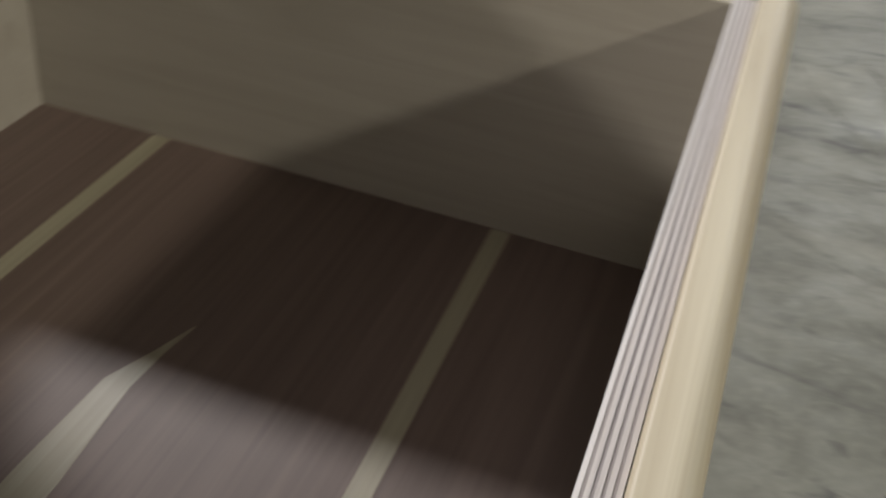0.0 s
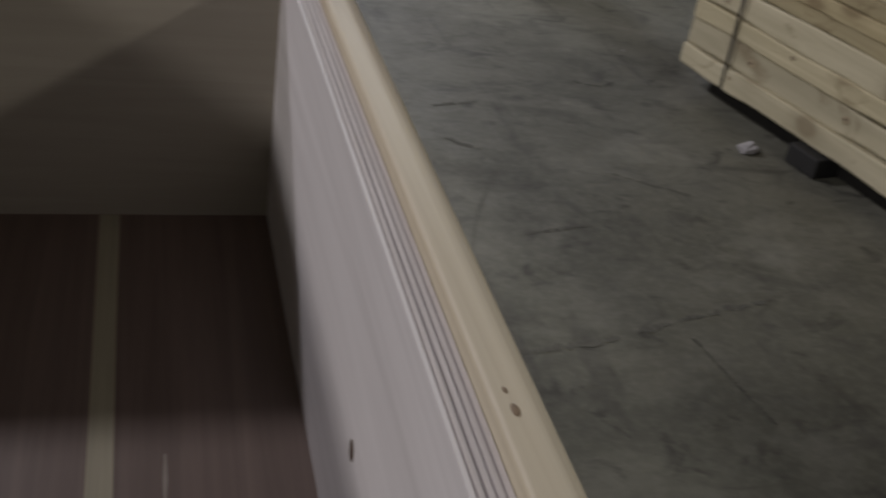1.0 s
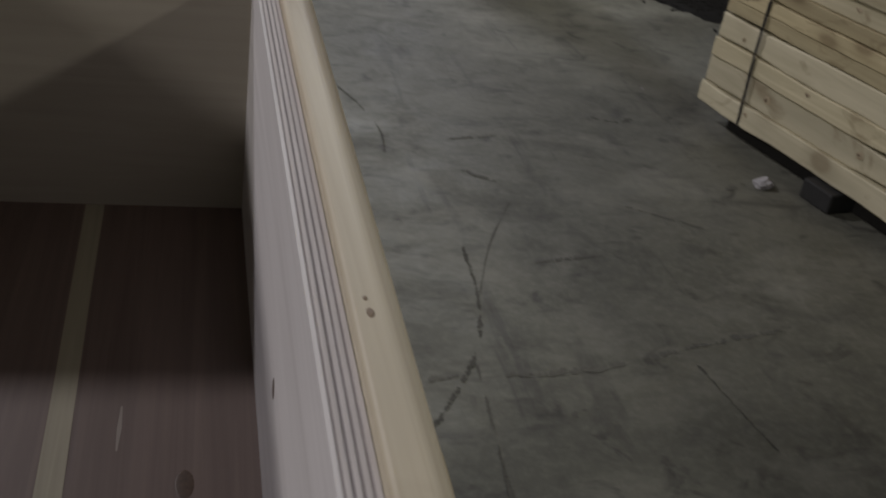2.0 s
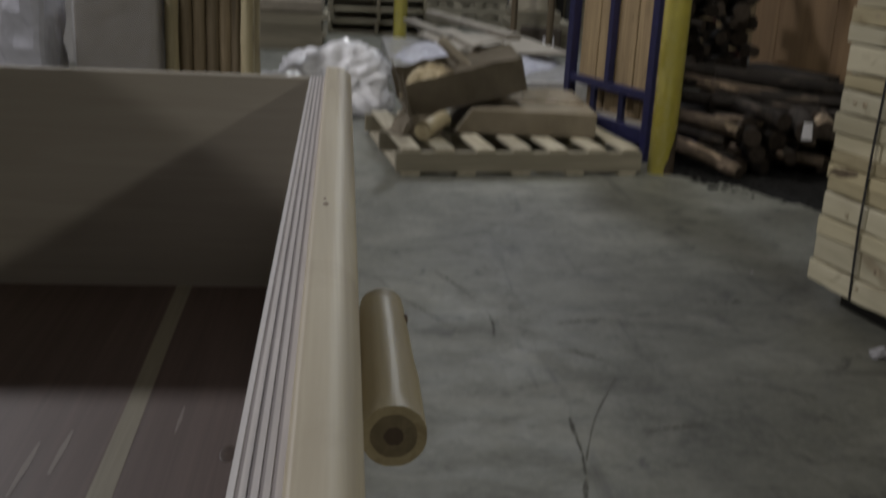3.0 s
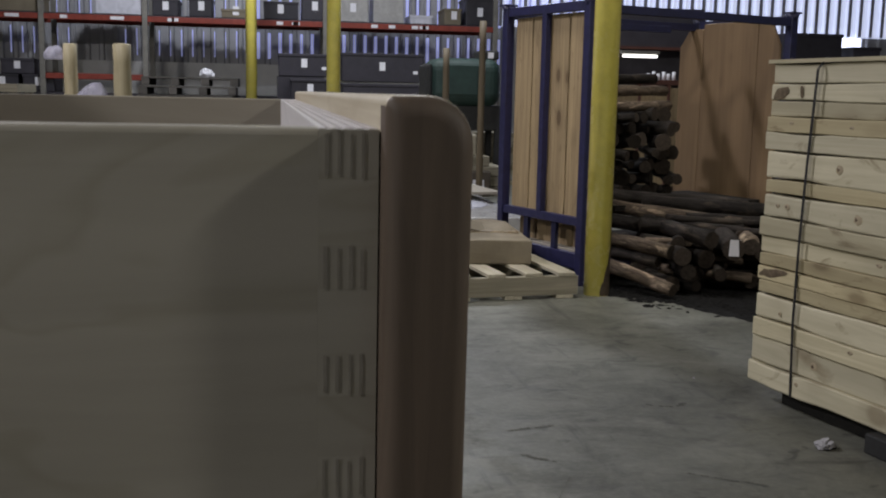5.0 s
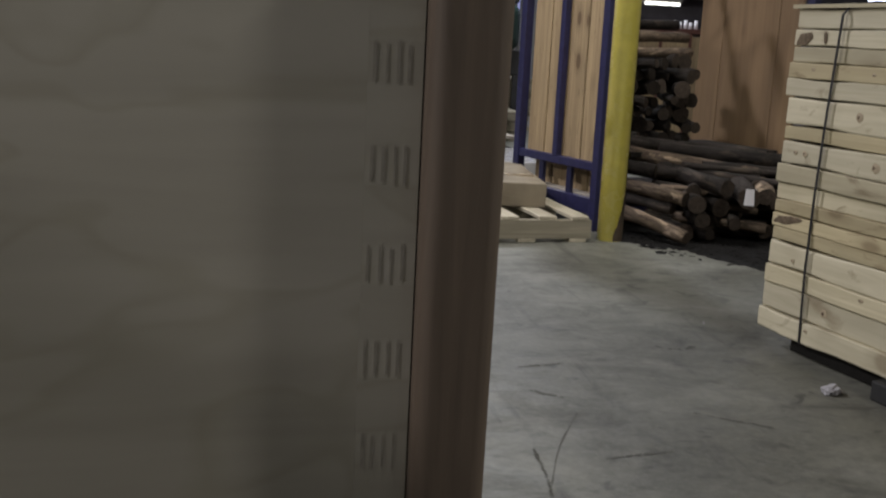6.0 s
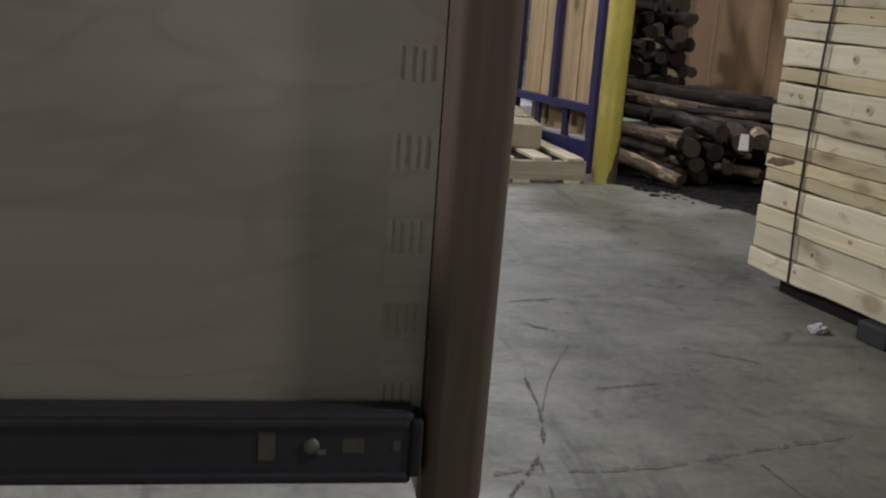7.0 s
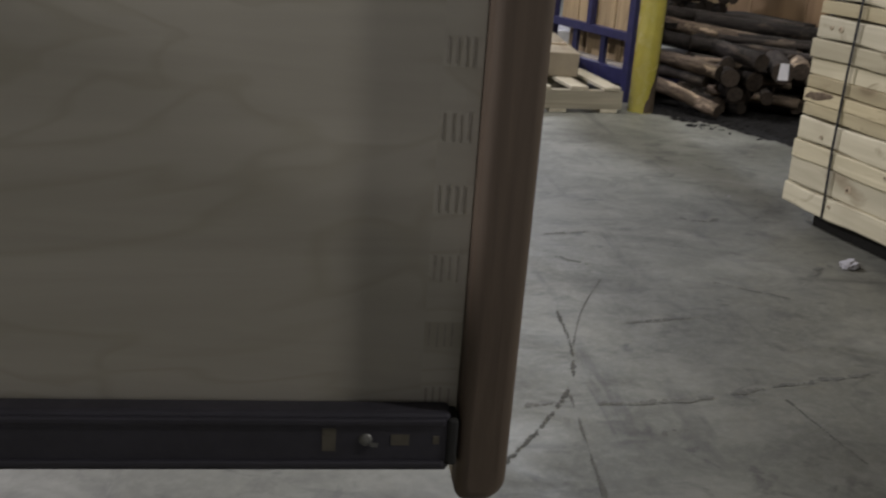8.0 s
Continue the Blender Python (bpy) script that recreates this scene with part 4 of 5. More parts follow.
near_post = yellow_post(1.617, 4.812, 0.065)
# Dark brown patch low on the post, rising towards its right.
bm = bmesh.new()
cols = []
for k in range(13):
    a = radians(-92 + 90 * k / 12)
    zt = 0.03 + 0.38 * (k / 12) ** 1.1 + 0.012 * math.sin(k * 2.3)
    cols.append([bm.verts.new((0.0655 * math.cos(a), 0.0655 * math.sin(a), z)) for z in (0.002, zt)])
for c0, c1 in zip(cols, cols[1:]):
    bm.faces.new((c0[0], c1[0], c1[1], c0[1]))
part("scraped_patch", bm, M_DARK_PATCH, near_post, "dark brown patch near the floor")
yellow_post(0.632, 10.74, 0.072)
yellow_post(-0.245, 13.42, 0.070)

# ---------------------------------------------------------------- blue rack with plank sides and logs
RL, RD, RH = 1.47, 0.76, 1.485
rack = thing("log_rack", Matrix.Translation((1.605, 5.05, 0)) @ Matrix.Rotation(math.atan2(0.355, 0.935), 4, "Z"),
             "blue steel rack with wooden plank sides holding logs", "rack")
S = 0.026
# Right posts and rails, cross rails and short posts take a darker blue.
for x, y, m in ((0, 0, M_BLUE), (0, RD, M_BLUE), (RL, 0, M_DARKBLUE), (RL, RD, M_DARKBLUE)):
    post = part("rack_post", one_box(x - S, y - S, 0, x + S, y + S, RH, 0.004), m, rack)
    bm = bmesh.new()
    box(bm, x - S * 1.5, y - S * 1.5, RH + 0.010, x + S * 1.5, y + S * 1.5, RH + 0.022, 0.003)
    rod(bm, (x, y, RH - 0.03), (x, y, RH + 0.012), S * 1.0, S * 1.7, 8)
    part("stacking_cap", bm, m, post)
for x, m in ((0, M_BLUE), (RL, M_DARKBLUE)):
    for z, h in ((RH - 0.05, 0.05), (0.315, 0.045), (0.085, 0.082)):
        part("side_rail", one_box(x - 0.018, S, z, x + 0.018, RD - S, z + h, 0.003), m, rack)
    part("mid_post", one_box(x - 0.022, RD * 0.5 - 0.02, 0.36, x + 0.016, RD * 0.5 + 0.02, RH - 0.05, 0.003), m, rack)
    for k in (0.33, 0.68):
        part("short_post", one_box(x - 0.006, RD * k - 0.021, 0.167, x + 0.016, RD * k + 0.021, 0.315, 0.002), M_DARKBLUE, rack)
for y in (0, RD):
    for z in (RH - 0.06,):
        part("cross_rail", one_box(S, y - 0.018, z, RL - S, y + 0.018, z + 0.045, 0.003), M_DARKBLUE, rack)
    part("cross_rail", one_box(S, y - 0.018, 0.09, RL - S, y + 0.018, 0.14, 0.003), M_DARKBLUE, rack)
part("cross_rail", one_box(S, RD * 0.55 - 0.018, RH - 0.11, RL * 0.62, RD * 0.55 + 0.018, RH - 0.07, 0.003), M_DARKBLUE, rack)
rng = random.Random(6)
y = S + 0.006
for wdt in (0.165, 0.165, 0.165, 0.165):
    part("plank", one_box(0.020, y, 0.325, 0.038, y + wdt - 0.006, RH - 0.055 + rng.uniform(-0.006, 0.004), 0.002, 1), M_PLANK, rack)
    part("lower_plank", one_box(0.085, y, 0.14, 0.103, y + wdt - 0.006, 0.335, 0.002, 1), M_PLANK, rack)
    y += wdt + 0.006
part("deck_edge", one_box(0.019, S + 0.004, 0.152, 0.120, RD - S - 0.004, 0.178, 0.003), M_PALECARD, rack, "pale board edge over the bottom rail")
y = S + 0.012
for wdt, zt, across, down, back in ((0.172, 1.475, 0.08, 0.16, False), (0.458, 1.465, 0.0, 0.0, False), (0.21, 1.435, 0.09, 0.11, True)):
    bm = one_box(RL - 0.045, y, 0.33, RL - 0.027, y + wdt - 0.004, zt, 0.002, 1)
    if across:
        edge_y = y + wdt - 0.004 - across if back else y + across
        bmesh.ops.bisect_plane(bm, geom=bm.verts[:] + bm.edges[:] + bm.faces[:], plane_co=(0, edge_y, zt), plane_no=(0, down if back else -down, across), clear_outer=True)
        bmesh.ops.holes_fill(bm, edges=[e for e in bm.edges if e.is_boundary])
    part("plywood_side", bm, M_PLYSHEET, rack)
    y += wdt


def log(name, a, b, r, seed, pale=False, label="", cat="log", group="logs"):
    """A bark-covered log with sawn ends, as a thing of its own."""
    a, b = Vector(a), Vector(b)
    bm = bmesh.new()
    ln = (b - a).length
    sides, ends = rod(bm, (0, 0, 0), (0, 0, ln), r, r * 0.93, 14, 0.11, 7, seed=seed)
    for f in ends:
        f.material_index = 1
    m = Matrix.Translation(a) @ (b - a).to_track_quat("Z", "Y").to_matrix().to_4x4()
    return solid(name, bm, [M_BARK_PALE if pale else M_BARK, M_CUT], label, cat, m, group)


pile_rng = random.Random(21)
lab_p = "half-peeled brown log in a low pile on the floor"
lab_d = "dark bark-covered log in a low pile"
for i, (a, b, r, pale) in enumerate((
        ((1.72, 5.02, 0.125), (1.955, 4.63, 0.050), 0.036, True),
        ((1.73, 5.10, 0.190), (1.935, 4.79, 0.168), 0.032, False),
        ((1.71, 5.12, 0.262), (1.975, 4.73, 0.228), 0.038, True),
        ((1.74, 5.28, 0.335), (2.34, 4.92, 0.275), 0.042, False),
        ((1.76, 5.40, 0.405), (2.48, 5.02, 0.330), 0.040, True),
        ((1.85, 5.28, 0.085), (2.20, 4.86, 0.045), 0.042, False),
        ((1.80, 5.46, 0.445), (2.62, 5.24, 0.405), 0.042, False),
        ((2.02, 5.30, 0.420), (2.86, 5.08, 0.380), 0.045, False),
        ((2.20, 5.10, 0.350), (2.95, 4.98, 0.330), 0.040, False))):
    log("log", a, b, r, 50 + i, pale, lab_p if pale else lab_d)
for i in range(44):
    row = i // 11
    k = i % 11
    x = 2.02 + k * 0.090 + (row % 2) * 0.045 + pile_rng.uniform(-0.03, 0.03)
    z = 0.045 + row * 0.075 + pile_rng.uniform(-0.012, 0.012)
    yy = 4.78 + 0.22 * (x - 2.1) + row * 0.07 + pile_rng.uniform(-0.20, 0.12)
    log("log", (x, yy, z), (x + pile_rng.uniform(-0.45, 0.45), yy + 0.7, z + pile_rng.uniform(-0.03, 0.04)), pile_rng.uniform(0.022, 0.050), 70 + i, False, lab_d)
for i in range(30):
    x, z = pile_rng.uniform(1.90, 2.75), pile_rng.uniform(0.06, 0.36)
    yy = 4.80 + 0.2 * (x - 2.0) + 0.5 * z + pile_rng.uniform(-0.06, 0.1)
    log("log", (x, yy + 0.10, z + 0.02), (x + pile_rng.uniform(0.3, 0.6), yy + pile_rng.uniform(-0.14, 0.06), z + pile_rng.uniform(-0.05, 0.01)), pile_rng.uniform(0.018, 0.034), 220 + i, pile_rng.random() < 0.12, lab_d)
for a, b, r, pale in (((2.252, 4.60, 0.262), (2.46, 5.35, 0.30), 0.052, False), ((2.372, 4.66, 0.262), (2.64, 5.4, 0.30), 0.048, True), ((2.15, 4.64, 0.30), (2.02, 5.3, 0.33), 0.045, False)):
    log("log", a, b, r, 310 + int(r * 1000) + pale, pale, lab_p if pale else lab_d)
solid("paper_tag", one_box(-0.034, -0.0012, -0.041, 0.034, 0.0, 0.041), M_LABEL, "white paper tag stapled to a log end", "tag", pose(2.250, 4.588, 0.268, 0, 4, 16))
# bark dust and chips round the pile, blackened to paint in its shade
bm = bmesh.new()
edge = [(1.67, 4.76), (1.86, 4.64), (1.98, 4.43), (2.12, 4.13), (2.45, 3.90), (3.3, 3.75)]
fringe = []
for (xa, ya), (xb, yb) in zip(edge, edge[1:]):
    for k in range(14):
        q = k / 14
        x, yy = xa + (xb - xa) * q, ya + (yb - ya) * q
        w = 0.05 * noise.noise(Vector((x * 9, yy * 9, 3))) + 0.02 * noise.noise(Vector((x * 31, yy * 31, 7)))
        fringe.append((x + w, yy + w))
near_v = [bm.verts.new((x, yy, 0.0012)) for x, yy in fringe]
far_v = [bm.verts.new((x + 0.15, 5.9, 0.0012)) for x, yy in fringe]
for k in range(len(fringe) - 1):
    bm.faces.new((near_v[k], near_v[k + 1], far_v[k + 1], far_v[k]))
part("dirt_patch", bm, M_DUST_SHADE, bpy.data.objects["floor"], "shade of the log pile and bark dust painted on concrete")
bm = bmesh.new()
for i in range(700):
    x = 1.74 + abs(pile_rng.gauss(0, 0.55))
    yy = 4.62 - abs(pile_rng.gauss(0, 0.34)) * min(1.0, 0.25 + (x - 1.7)) + pile_rng.uniform(0, 0.45)
    ang, ln, wd = pile_rng.uniform(0, 3.14), pile_rng.uniform(0.008, 0.035), pile_rng.uniform(0.004, 0.014)
    ca, sa, hh = math.cos(ang), math.sin(ang), pile_rng.uniform(0.002, 0.008)
    lo = [bm.verts.new((x + ca * p * ln - sa * q * wd, yy + sa * p * ln + ca * q * wd, 0.0015)) for p, q in ((-1, -1), (1, -0.6), (0.8, 1), (-0.9, 0.7))]
    top = bm.verts.new((x, yy, 0.0015 + hh))
    for k in range(4):
        bm.faces.new((lo[k], lo[(k + 1) % 4], top))
tagged(link_mesh("bark_litter", bm, M_DUST_SHADE), "bark chips by the logs, blackened to stand for shade", "bark chips", kind="stuff")
# logs that stand in the rack, ends towards the open side
for i in range(56):
    row, k = i // 8, i % 8
    x = 0.28 + k * 0.098 + (row % 2) * 0.05 + pile_rng.uniform(-0.02, 0.02)
    z = 0.445 + row * 0.074 + pile_rng.uniform(-0.010, 0.010)
    yy = 0.40 + pile_rng.uniform(-0.03, 0.08)
    p0, p1 = rack.matrix_basis @ Vector((x, yy, z)), rack.matrix_basis @ Vector((x + pile_rng.uniform(-0.2, 0.2), yy + 0.26, z + pile_rng.uniform(-0.04, 0.04)))
    log("log", p0, p1, pile_rng.uniform(0.024, 0.050), 120 + i, pile_rng.random() < 0.08, "dark bark-covered log stacked in the rack", "log", "logs in the rack")
for i, (z, dy) in enumerate(((1.03, 0.50), (1.10, 0.60), (0.94, 0.46))):
    p0, p1 = rack.matrix_basis @ Vector((0.30, dy, z)), rack.matrix_basis @ Vector((1.02, dy + 0.05, z + 0.01))
    log("log", p0, p1, 0.033, 170 + i, i != 1, "pale half-peeled log laid across the rack", "log", "logs in the rack")
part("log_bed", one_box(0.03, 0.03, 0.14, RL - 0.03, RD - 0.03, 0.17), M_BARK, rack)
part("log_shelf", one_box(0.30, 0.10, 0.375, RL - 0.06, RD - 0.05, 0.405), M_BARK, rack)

# ---------------------------------------------------------------- log furniture behind the drawer


def log_nightstand(m):
    t = thing("log_nightstand", m, "peeled log nightstand with dark slatted sides, unfinished", "nightstand")
    for x in (0.052, 0.470):
        for y in (0.045, 0.40):
            bm = bmesh.new()
            rod(bm, (x, y, 0), (x, y, 0.845 if y < 0.1 else 0.87), 0.043, 0.036, 14, 0.05, 9, seed=int(x * 100 + y * 10))
            part("leg", bm, M_LOG, t)
    for y in (0.045, 0.40):
        for z in (0.14, 0.872):
            bm = bmesh.new()
            sides, ends = rod(bm, (-0.012, y, z), (0.508, y, z), 0.035, 0.031, 16, 0.05, 8, seed=int(z * 50))
            for f in ends:
                f.material_index = 1
            part("rail", bm, [M_LOG_X, M_LOG_END], t)
    # Recessed slats and panel: their shade is put into the darker wood colour.
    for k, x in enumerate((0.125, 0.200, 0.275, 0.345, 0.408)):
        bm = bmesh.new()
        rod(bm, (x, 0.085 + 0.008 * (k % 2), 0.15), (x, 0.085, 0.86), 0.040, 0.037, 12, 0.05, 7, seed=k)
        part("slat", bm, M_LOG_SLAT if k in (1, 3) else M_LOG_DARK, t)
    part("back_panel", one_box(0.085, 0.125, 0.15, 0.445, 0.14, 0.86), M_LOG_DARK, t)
    part("top", one_box(0.01, 0.060, 0.880, 0.49, 0.41, 0.900, 0.006), M_LOG_X, t)
    return t


log_nightstand(pose(-0.972, 5.84, 0, 0, 0, -1))


def wrapped_box(m):
    """A tall carton under stretch film, its top edge pulled round."""
    t = thing("wrapped_box", m, "tall brown carton wrapped in shiny stretch film", "wrapped box")
    part("carton_body", one_box(0.012, 0.012, 0, 0.455, 0.44, 0.715, 0.012, 2), M_CARD, t)
    bm = one_box(0, 0, 0, 0.467, 0.452, 0.735, 0.022, 3)
    bmesh.ops.subdivide_edges(bm, edges=[e for e in bm.edges if e.calc_length() > 0.05], cuts=7, use_grid_fill=True)
    for v in bm.verts:
        v.co += Vector((1, 1, 0.7)) * (0.010 * noise.noise(v.co * 13) + 0.005 * noise.noise(v.co * 31))
        v.co.z = max(0.0, v.co.z)
    for f in bm.faces:
        f.smooth = True
    part("film_wrap", bm, M_STRETCH, t, "shiny stretch film")
    return t


wrapped_box(pose(-1.422, 5.72, 0))
for x, y, r, hh, sd in ((-1.302, 7.0, 0.043, 1.262, 1), (-0.976, 7.0, 0.058, 1.268, 2), (-1.165, 6.90, 0.045, 0.90, 5), (-1.245, 6.92, 0.033, 0.84, 6)):
    bm = bmesh.new()
    sides, ends = rod(bm, (0, 0, 0), (0, 0, hh), r * 1.06, r, 18, 0.045, 11, seed=sd)
    for f in ends:
        bmesh.ops.inset_region(bm, faces=[f], thickness=r * 0.25, depth=r * 0.12)
    solid("log_bedpost", bm, M_LOG, "upright peeled log bedpost standing on the floor" if hh > 1 else "short peeled log bedpost under plastic wrap", "bedpost", pose(x, y, 0), "bedposts")


def drape(w, d, h, seed):
    """A thin sheet thrown over something: a peak with folds that widen as they fall."""
    bm = bmesh.new()
    rings, around, grid = 14, 44, []
    off = Vector((seed * 3.7, seed * 1.9, 0))
    for j in range(rings + 1):
        q = j / rings
        row = []
        for i in range(around):
            a = 2 * math.pi * i / around
            fold = noise.noise(Vector((math.cos(a) * 2.6, math.sin(a) * 2.6, q * 0.8)) + off)
            fine = noise.noise(Vector((math.cos(a) * 6, math.sin(a) * 6, q * 3)) + off)
            r = (0.12 + 0.88 * q ** 0.75) * (1 + 0.55 * q * fold + 0.30 * q * fine)
            row.append(bm.verts.new((r * math.cos(a) * w / 2 + 0.12 * w * (1 - q), r * math.sin(a) * d / 2, h * (1 - q ** 1.35) + 0.10 * h * fold * q)))
        grid.append(row)
    for lo, hi in zip(grid, grid[1:]):
        for i in range(around):
            bm.faces.new((lo[i], lo[(i + 1) % around], hi[(i + 1) % around], hi[i])).smooth = True
    bm.faces.new(grid[0][::-1])
    bmesh.ops.solidify(bm, geom=bm.faces[:], thickness=0.001)
    return bm


solid("plastic_wrap", drape(0.25, 0.20, 0.17, 3), M_WISP, "wispy lilac-white plastic wrap draped over short bedposts", "plastic wrap", pose(-1.150, 6.86, 0.850), "plastic bundles")
solid("plastic_wrap", bunch(0.12, 0.096, 0.09, 4, 0.16), M_WISP, "bunched white plastic wrap on a bedpost", "plastic wrap", pose(-1.405, 7.02, 1.16), "plastic bundles")

# wrapped goods at the far end of the row
bundle = thing("wrapped_bundle", pose(-1.98, 5.55, 0), "upright bundle wrapped in whitish plastic", "bundle")
bm = one_box(0, 0, 0, 0.46, 0.5, 0.74, 0.05, 3)
bmesh.ops.subdivide_edges(bm, edges=[e for e in bm.edges if e.calc_length() > 0.05], cuts=6, use_grid_fill=True)
for v in bm.verts:
    v.co += Vector((1, 1, 1)) * 0.03 * noise.noise(v.co * 9)
part("wrap", bm, M_WHITEWRAP, bundle)
solid("cardboard_sheet", one_box(-0.3, 0, 0, 0.28, 0.02, 1.12, 0.003), M_CARD, "tall brown cardboard sheet standing upright", "cardboard", pose(-1.93, 6.1, 0, -4, 0, 0))

# ---------------------------------------------------------------- far goods


def pile_of_pallets(m, n, label="stack of weathered wooden pallets"):
    for k in range(n):
        copy_thing(pallet, m @ Matrix.Translation((random.uniform(-0.02, 0.02), random.uniform(-0.02, 0.02), 0.130 * k)))


for x, y, turn in ((0.92, 11.0, 90), (0.768, 12.3, 0)):
    pile_of_pallets(pose(x, y, 0.001, 0, 0, turn), 4)


def lumber_bundle(m, w, d, h, seed, label, pitch=0.055):
    t = thing("lumber_bundle", m, label, "lumber", "far lumber")
    rng = random.Random(seed)
    rows = max(1, round(h / pitch))
    for k in range(rows):
        part("board_layer", one_box(rng.uniform(-0.03, 0.0) * pitch / 0.055, rng.uniform(-0.02, 0.02), k * h / rows, w + rng.uniform(-0.04, 0.05) * pitch / 0.055, d, (k + 1) * h / rows - 0.006, 0.003, 1), M_PALLET, t)
    return t


lumber_bundle(pose(0.80, 12.31, 0.523), 1.17, 1.0, 0.27, 1, "brownish bundle of boards lying on stacked pallets")
lumber_bundle(pose(-0.08, 11.03, 0.523), 0.97, 1.1, 0.055, 2, "a few pale boards lying on stacked pallets", 0.03)
lumber_bundle(pose(-0.12, 12.45, 0.0), 0.86, 0.5, 0.79, 6, "tall bundle of brownish boards under long planks")
solid("long_planks", one_box(-0.14, 12.5, 0.795, 1.88, 12.93, 0.850, 0.004), M_PALLET, "long pale planks lying across stacked boards", "planks")
solid("paper_scrap", bunch(0.15, 0.10, 0.07, 15, 0.3), M_LABEL, "crumpled white paper on a bundle of boards", "litter", pose(1.66, 12.40, 0.792))
lumber_bundle(pose(2.06, 11.2, 0.0), 0.62, 0.9, 0.58, 3, "pale stack of short boards on the floor")
lumber_bundle(pose(-0.71, 9.5, 0.0), 0.58, 0.9, 0.315, 4, "low bundle of pale boards")
t = thing("wrapped_carton", pose(-0.71, 9.5, 0.317), "tan wrapped carton lying on boards", "carton", "far cartons")
part("carton_body", one_box(0, 0, 0, 0.575, 0.8, 0.135, 0.035, 4), M_CANVAS, t)
t = thing("wrapped_carton", pose(-0.70, 9.55, 0.454), "tan wrapped carton raised on dark blocks", "carton", "far cartons")
part("carton_body", one_box(0.01, 0, 0.118, 0.465, 0.8, 0.295, 0.045, 4), M_CANVAS, t)
for x in (0.10, 0.40):
    part("foot", one_box(x - 0.035, 0.1, 0.0, x + 0.035, 0.7, 0.122), M_LOG_DARK, t)
bm = bmesh.new()
rod(bm, (0, 0, 0), (0, 0, 0.345), 0.066, 0.074, 16, 0.06, 6, seed=31)
solid("log_offcut", bm, M_LOG_SLAT, "upright brown log offcut on a wrapped carton", "offcut", pose(-0.168, 9.65, 0.454))
solid("work_table", one_box(-2.9, 8.9, 0.93, -2.06, 9.6, 1.0, 0.005), M_PALLET, "pale wooden work table top", "table")
tb = bpy.data.objects["work_table"]
for x in (-2.85, -2.11):
    for y in (8.95, 9.55):
        part("leg", one_box(x - 0.03, y - 0.03, 0, x + 0.03, y + 0.03, 0.93), M_PALLET, tb)
solid("pale_bench", one_box(-2.3, 8.0, 0.0, -1.62, 8.5, 0.68, 0.01), M_GREYWRAP, "low grey bench with wrapped goods", "bench")

t = thing("bench_grinder", pose(-1.95, 8.1, 0.681), "grey bench machine with a round guard", "machine")
bm = bmesh.new()
rod(bm, (0.0, 0.0, 0.10), (0.0, 0.12, 0.10), 0.10, 0.10, 20)
part("guard", bm, M_GREYSTEEL, t)
part("motor", one_box(-0.03, -0.02, 0, 0.20, 0.16, 0.13, 0.02), M_DARKBOX, t)


def steel_crate(x0, y, z0, x1, z1, labels=True):
    t = thing("steel_crate", pose(x0, y, z0), "dark grey steel crate with white paper labels", "crate", "dark crates")
    w, h = x1 - x0, z1 - z0
    part("body", one_box(0, 0, 0, w, 0.7, h, 0.008), M_DARKBOX, t)
    part("rim", one_box(-0.01, -0.01, h - 0.03, w + 0.01, 0.71, h + 0.004, 0.004), M_DARKBOX, t)
    if labels:
        part("label", one_box(w * 0.46, -0.004, h * 0.40, w * 0.46 + 0.075, -0.001, h * 0.40 + 0.11), M_LABEL, t)
        part("label", one_box(w * 0.88, -0.004, h * 0.3, w * 0.88 + 0.06, -0.001, h * 0.3 + 0.04), M_LABEL, t)
    return t


steel_crate(0.91, 13.5, 1.13, 1.96, 1.49)
steel_crate(0.10, 13.5, 1.18, 0.72, 1.46)
steel_crate(0.25, 13.2, 0.86, 0.69, 1.14)
# Dark box added where there is only a black, shaded recess.
steel_crate(0.92, 13.5, 0.88, 1.95, 1.10, False)

# ---------------------------------------------------------------- pallet racking along the far wall
for i, (x0, x1) in enumerate(((-4.36, -3.01), (-3.01, -1.675), (-1.675, 0.75), (0.75, 3.16))):
    t = thing("pallet_racking", pose(x0, 14.6, 0), "pallet racking bay with red beams and grey uprights", "racking", "racking bays")
    L = x1 - x0
    for x in (0.0, L - 0.003) if i == 3 else (0.0,):
        part("upright", one_box(x - 0.035, 0, 0, x + 0.035, 0.06, 4.4, 0.004), M_GREYSTEEL, t)
        part("upright", one_box(x - 0.035, 0.85, 0, x + 0.035, 0.91, 4.4, 0.004), M_GREYSTEEL, t)
    for z in (0.82, 1.87) if i != 1 else (0.82, 1.09, 1.87):
        part("beam", one_box(0.036, 0.0, z, L - 0.04, 0.05, z + 0.075, 0.004), M_RED if z > 1 else M_DARKBOX, t)
        part("beam", one_box(0.036, 0.86, z, L - 0.04, 0.91, z + 0.075, 0.004), M_RED if z > 1 else M_DARKBOX, t)
        if z != 1.09:
            part("shelf_deck", one_box(0.04, 0.02, z + 0.077, L - 0.045, 0.89, z + 0.09), M_DARKBOX, t)
    rr = random.Random(i)
    for k in range(3 if i < 2 else 5):
        x = L * rr.uniform(0.08, 0.85)
        part("label", one_box(x, -0.004, 1.885, x + 0.09, -0.001, 1.93), M_LABEL, t)


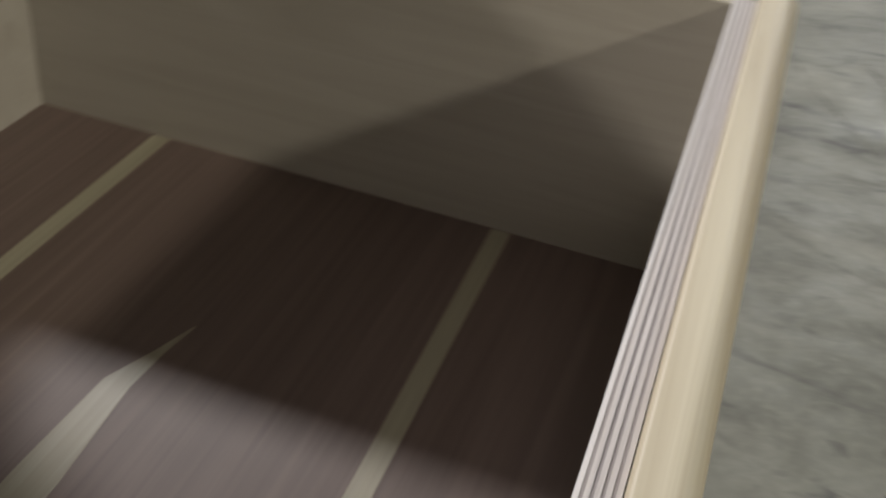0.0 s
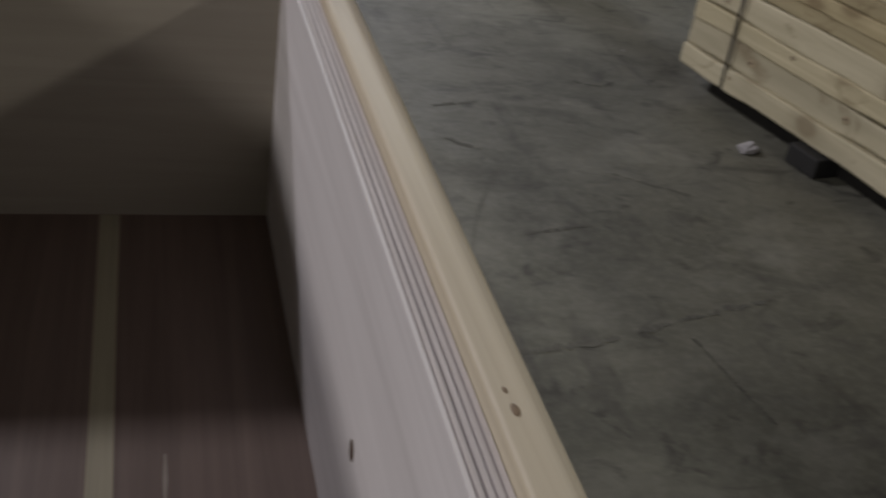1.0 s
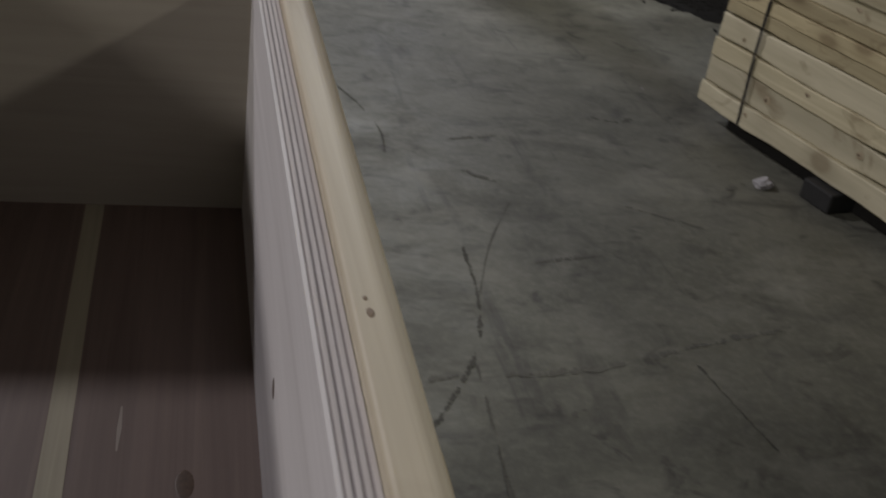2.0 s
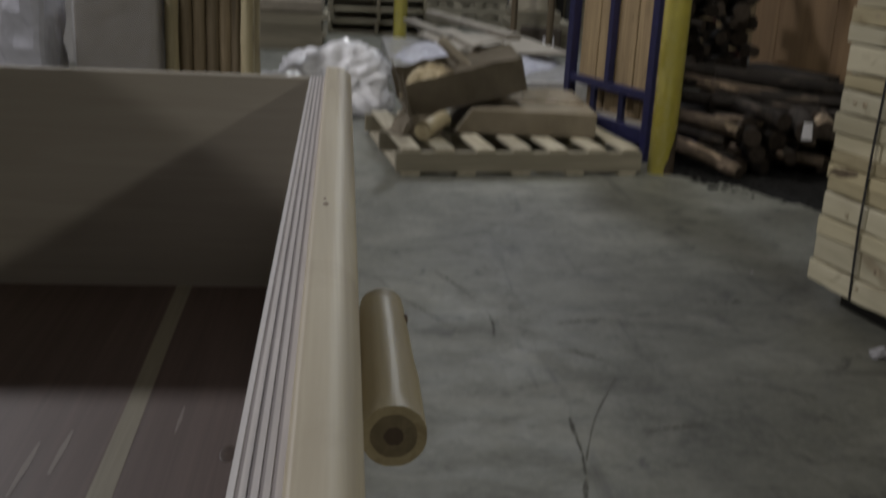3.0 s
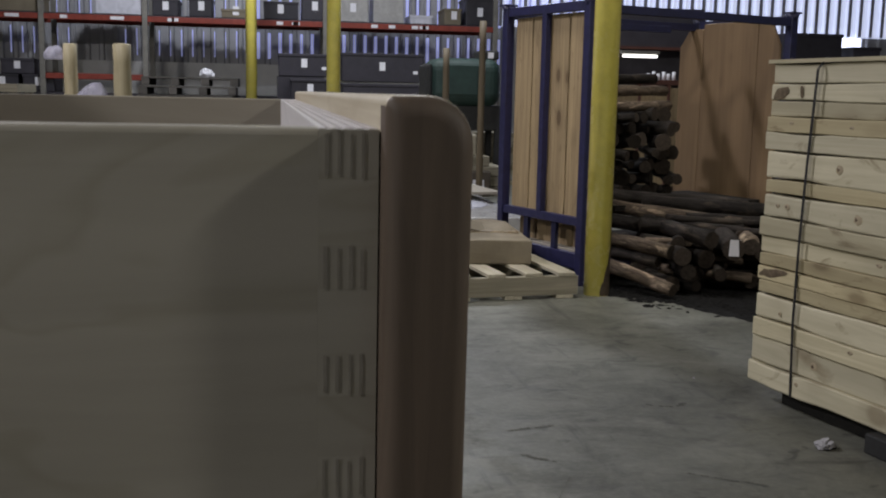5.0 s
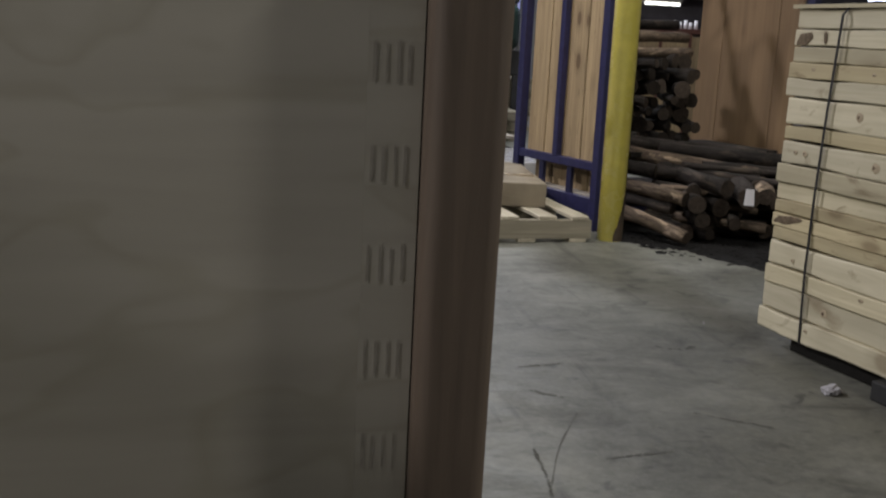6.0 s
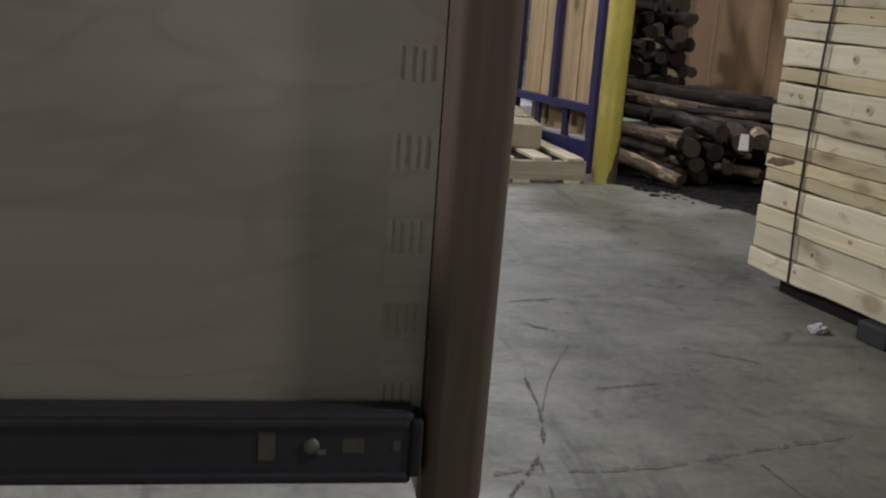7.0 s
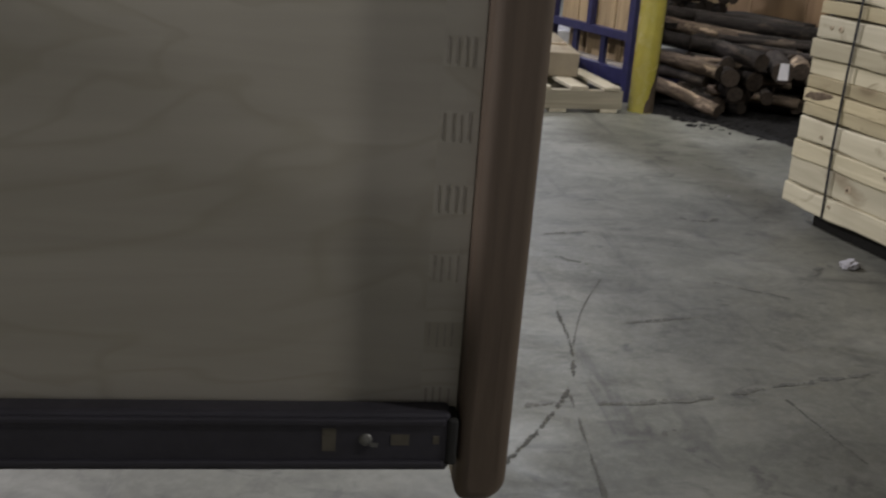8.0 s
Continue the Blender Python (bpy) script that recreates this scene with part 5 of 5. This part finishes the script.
def goods(x, y, z, w, d, h, mat, name, label, cat, lab=False):
    t = thing(name, pose(x, y, z), label, cat, "goods on the racking")
    part("body", one_box(0, 0, 0, w, d, h, 0.012, 2), mat, t)
    part("lid", one_box(-0.008, -0.008, h - 0.03, w + 0.008, d + 0.008, h + 0.006, 0.004), mat, t)
    if lab:
        part("label", one_box(w * 0.4, -0.004, h * 0.35, w * 0.4 + 0.08, -0.001, h * 0.35 + 0.12), M_LABEL, t)
    return t


goods(-3.70, 14.65, 1.962, 0.66, 0.7, 0.22, M_CARD, "carton", "brown carton on the upper racking shelf", "carton")
goods(-2.32, 14.65, 1.962, 0.62, 0.6, 0.40, M_WHITEWRAP, "wrapped_machine", "white wrapped machine on the racking", "wrapped goods")
g = random.Random(9)
x = -1.58
while x < 3.0:
    w = g.uniform(0.22, 0.48)
    goods(x, 14.66, 1.962, w, 0.6, g.uniform(0.10, 0.42), g.choice((M_DARKBOX, M_DARKBOX, M_GREYWRAP, M_CARD, M_DARKBOX, M_WHITEWRAP)), "storage_bin", "storage bin among mixed goods on the racking shelf", "bin", g.random() < 0.3)
    x += w + g.uniform(0.03, 0.2)
x = -4.2
while x < -3.1:
    goods(x, 14.66, 0.912, 0.40, 0.6, 0.22, M_DARKBOX, "storage_bin", "dark storage bin on the lower racking shelf", "bin", True)
    x += 0.46
goods(-3.55, 14.66, 1.14, 0.42, 0.6, 0.2, M_DARKBOX, "storage_bin", "dark storage bin on the lower racking shelf", "bin", True)
for k in range(3):
    t = thing("dark_skid", pose(-1.70 + 0.03 * k, 13.75, 0.80 + 0.115 * k), "dark wooden skid stacked on a steel bin", "skid", "dark skids")
    part("deck", one_box(0, 0, 0.085, 1.22, 0.9, 0.108, 0.003), M_DARKSKID, t)
    for x in (0.05, 0.42, 0.80, 1.17):
        part("runner", one_box(x - 0.05, 0, 0.0, x + 0.05, 0.9, 0.085, 0.003), M_DARKSKID, t)
goods(-1.72, 13.72, 0.0, 1.25, 1.0, 0.795, M_DARKBOX, "steel_bin", "large dark steel bin with pallets on it", "bin")
goods(0.78, 13.45, 0.0, 1.2, 0.85, 0.872, M_DARKBOX, "steel_bin", "large dark steel bin under crates", "bin")
goods(0.08, 13.15, 0.0, 0.68, 0.95, 0.85, M_DARKBOX, "steel_bin", "large dark steel bin under crates", "bin")
part("shelf_block", one_box(0.0, 0.36, 0.86, 0.6, 0.9, 1.175), M_DARKBOX, bpy.data.objects["steel_bin.002"])

# green machine
t = thing("green_machine", pose(1.625, 10.5, 0), "dark green enamelled industrial machine on legs", "machine")
part("drum", one_box(-0.01, 0, 0.87, 0.74, 0.7, 1.365, 0.13, 5), M_GREEN, t)
part("end_cap", one_box(-0.045, 0.03, 0.84, 0.01, 0.66, 1.30, 0.03, 3), M_BLACK, t)
part("cover_plate", one_box(0.14, -0.008, 0.99, 0.48, 0.003, 1.29, 0.004), M_GREEN, t)
part("lower_case", one_box(0.22, 0.08, 0.62, 0.78, 0.6, 0.88, 0.02), M_BLACK, t)
for x in (0.28, 0.72):
    for y in (0.10, 0.55):
        part("leg", one_box(x - 0.03, y - 0.03, 0, x + 0.03, y + 0.03, 0.63), M_BLACK, t)
part("hopper", one_box(0.52, 0.1, 1.355, 0.72, 0.5, 1.45, 0.02), M_BLACK, t)
part("label", one_box(0.60, 0.096, 1.37, 0.66, 0.099, 1.43), M_LABEL, t)
for x, h, r, sd in ((1.62, 1.42, 0.030, 77), (1.963, 1.68, 0.032, 78)):
    bm = bmesh.new()
    rod(bm, (0, 0, 0), (0, 0, h), r * 1.05, r, 12, 0.04, 8, seed=sd)
    solid("log_pole", bm, M_LOG_DARK, "dark peeled log pole standing upright", "pole", pose(x, 9.6, 0), "log poles")
lumber_bundle(pose(1.69, 9.85, 0.0), 0.48, 0.6, 0.40, 5, "low stack of short brownish boards beside the green machine", 0.10)
solid("cream_carton", one_box(0, 0, 0, 0.31, 0.45, 0.215, 0.02, 3), M_CREAM, "pale cream carton on a low stack of boards", "carton", pose(1.68, 9.9, 0.396))
bm = bunch(0.16, 0.14, 0.11, 12, 0.3)
solid("plastic_wrap", bm, M_LABEL, "crumpled white plastic on dark skids", "plastic wrap", pose(-0.83, 14.0, 1.140), "plastic bundles")

# workbench with a tube lamp, seen through the rack
t = thing("workbench", pose(3.35, 10.0, 0), "wooden workbench with red-framed doors", "workbench")
part("worktop", one_box(0, 0, 1.13, 1.25, 0.7, 1.18, 0.004), M_REDBROWN, t)
for k in range(4):
    d = part("door", one_box(0.03 + k * 0.31, -0.005, 0.1, 0.31 + k * 0.31, 0.012, 1.10, 0.004), M_PLANK, t)
for k in range(5):
    part("frame_post", one_box(0.0 + k * 0.31, -0.01, 0, 0.028 + k * 0.31, 0.68, 1.13), M_REDBROWN, t)
part("back_board", one_box(0, 0.66, 1.18, 1.25, 0.69, 1.95), M_DARKBOX, t)
part("upper_shelf", one_box(0, 0.40, 1.50, 1.25, 0.66, 1.53), M_REDBROWN, t)
for k, x in enumerate((0.50, 0.56, 0.61, 0.67, 0.72, 0.78)):
    bm = bmesh.new()
    rod(bm, (x, 0.25, 1.18), (x, 0.25, 1.25 + 0.02 * (k % 2)), 0.022, 0.018, 10)
    solid("bottle", bm, M_LABEL, "small pale bottle on the workbench", "bottle", pose(3.35, 10.0, 0), "bottles on the bench")
lamp = thing("tube_lamp", pose(3.50, 10.05, 1.415), "lit white fluorescent tube lamp over the workbench", "lamp")
bm = bmesh.new()
rod(bm, (0, 0, 0), (0.36, 0, 0.0), 0.016, 0.016, 12)
part("tube", bm, M_TUBE, lamp, "glowing white tube")
part("housing", one_box(-0.02, -0.03, 0.018, 0.38, 0.05, 0.05, 0.004), M_GREYSTEEL, lamp)

# goods by the daylit wall
goods(5.79, 11.0, 0.0, 0.64, 0.5, 1.755, M_DARKBOX, "dark_cabinet", "tall dark steel cabinet by the daylit wall", "cabinet")
goods(6.57, 11.0, 0.0, 0.34, 0.5, 1.62, M_DARKBOX, "dark_cabinet", "tall dark steel cabinet by the daylit wall", "cabinet")
goods(4.4, 13.4, 0.0, 1.2, 0.8, 1.25, M_PLYSHEET, "plywood_crate", "tall brown plywood crate on the floor", "crate")
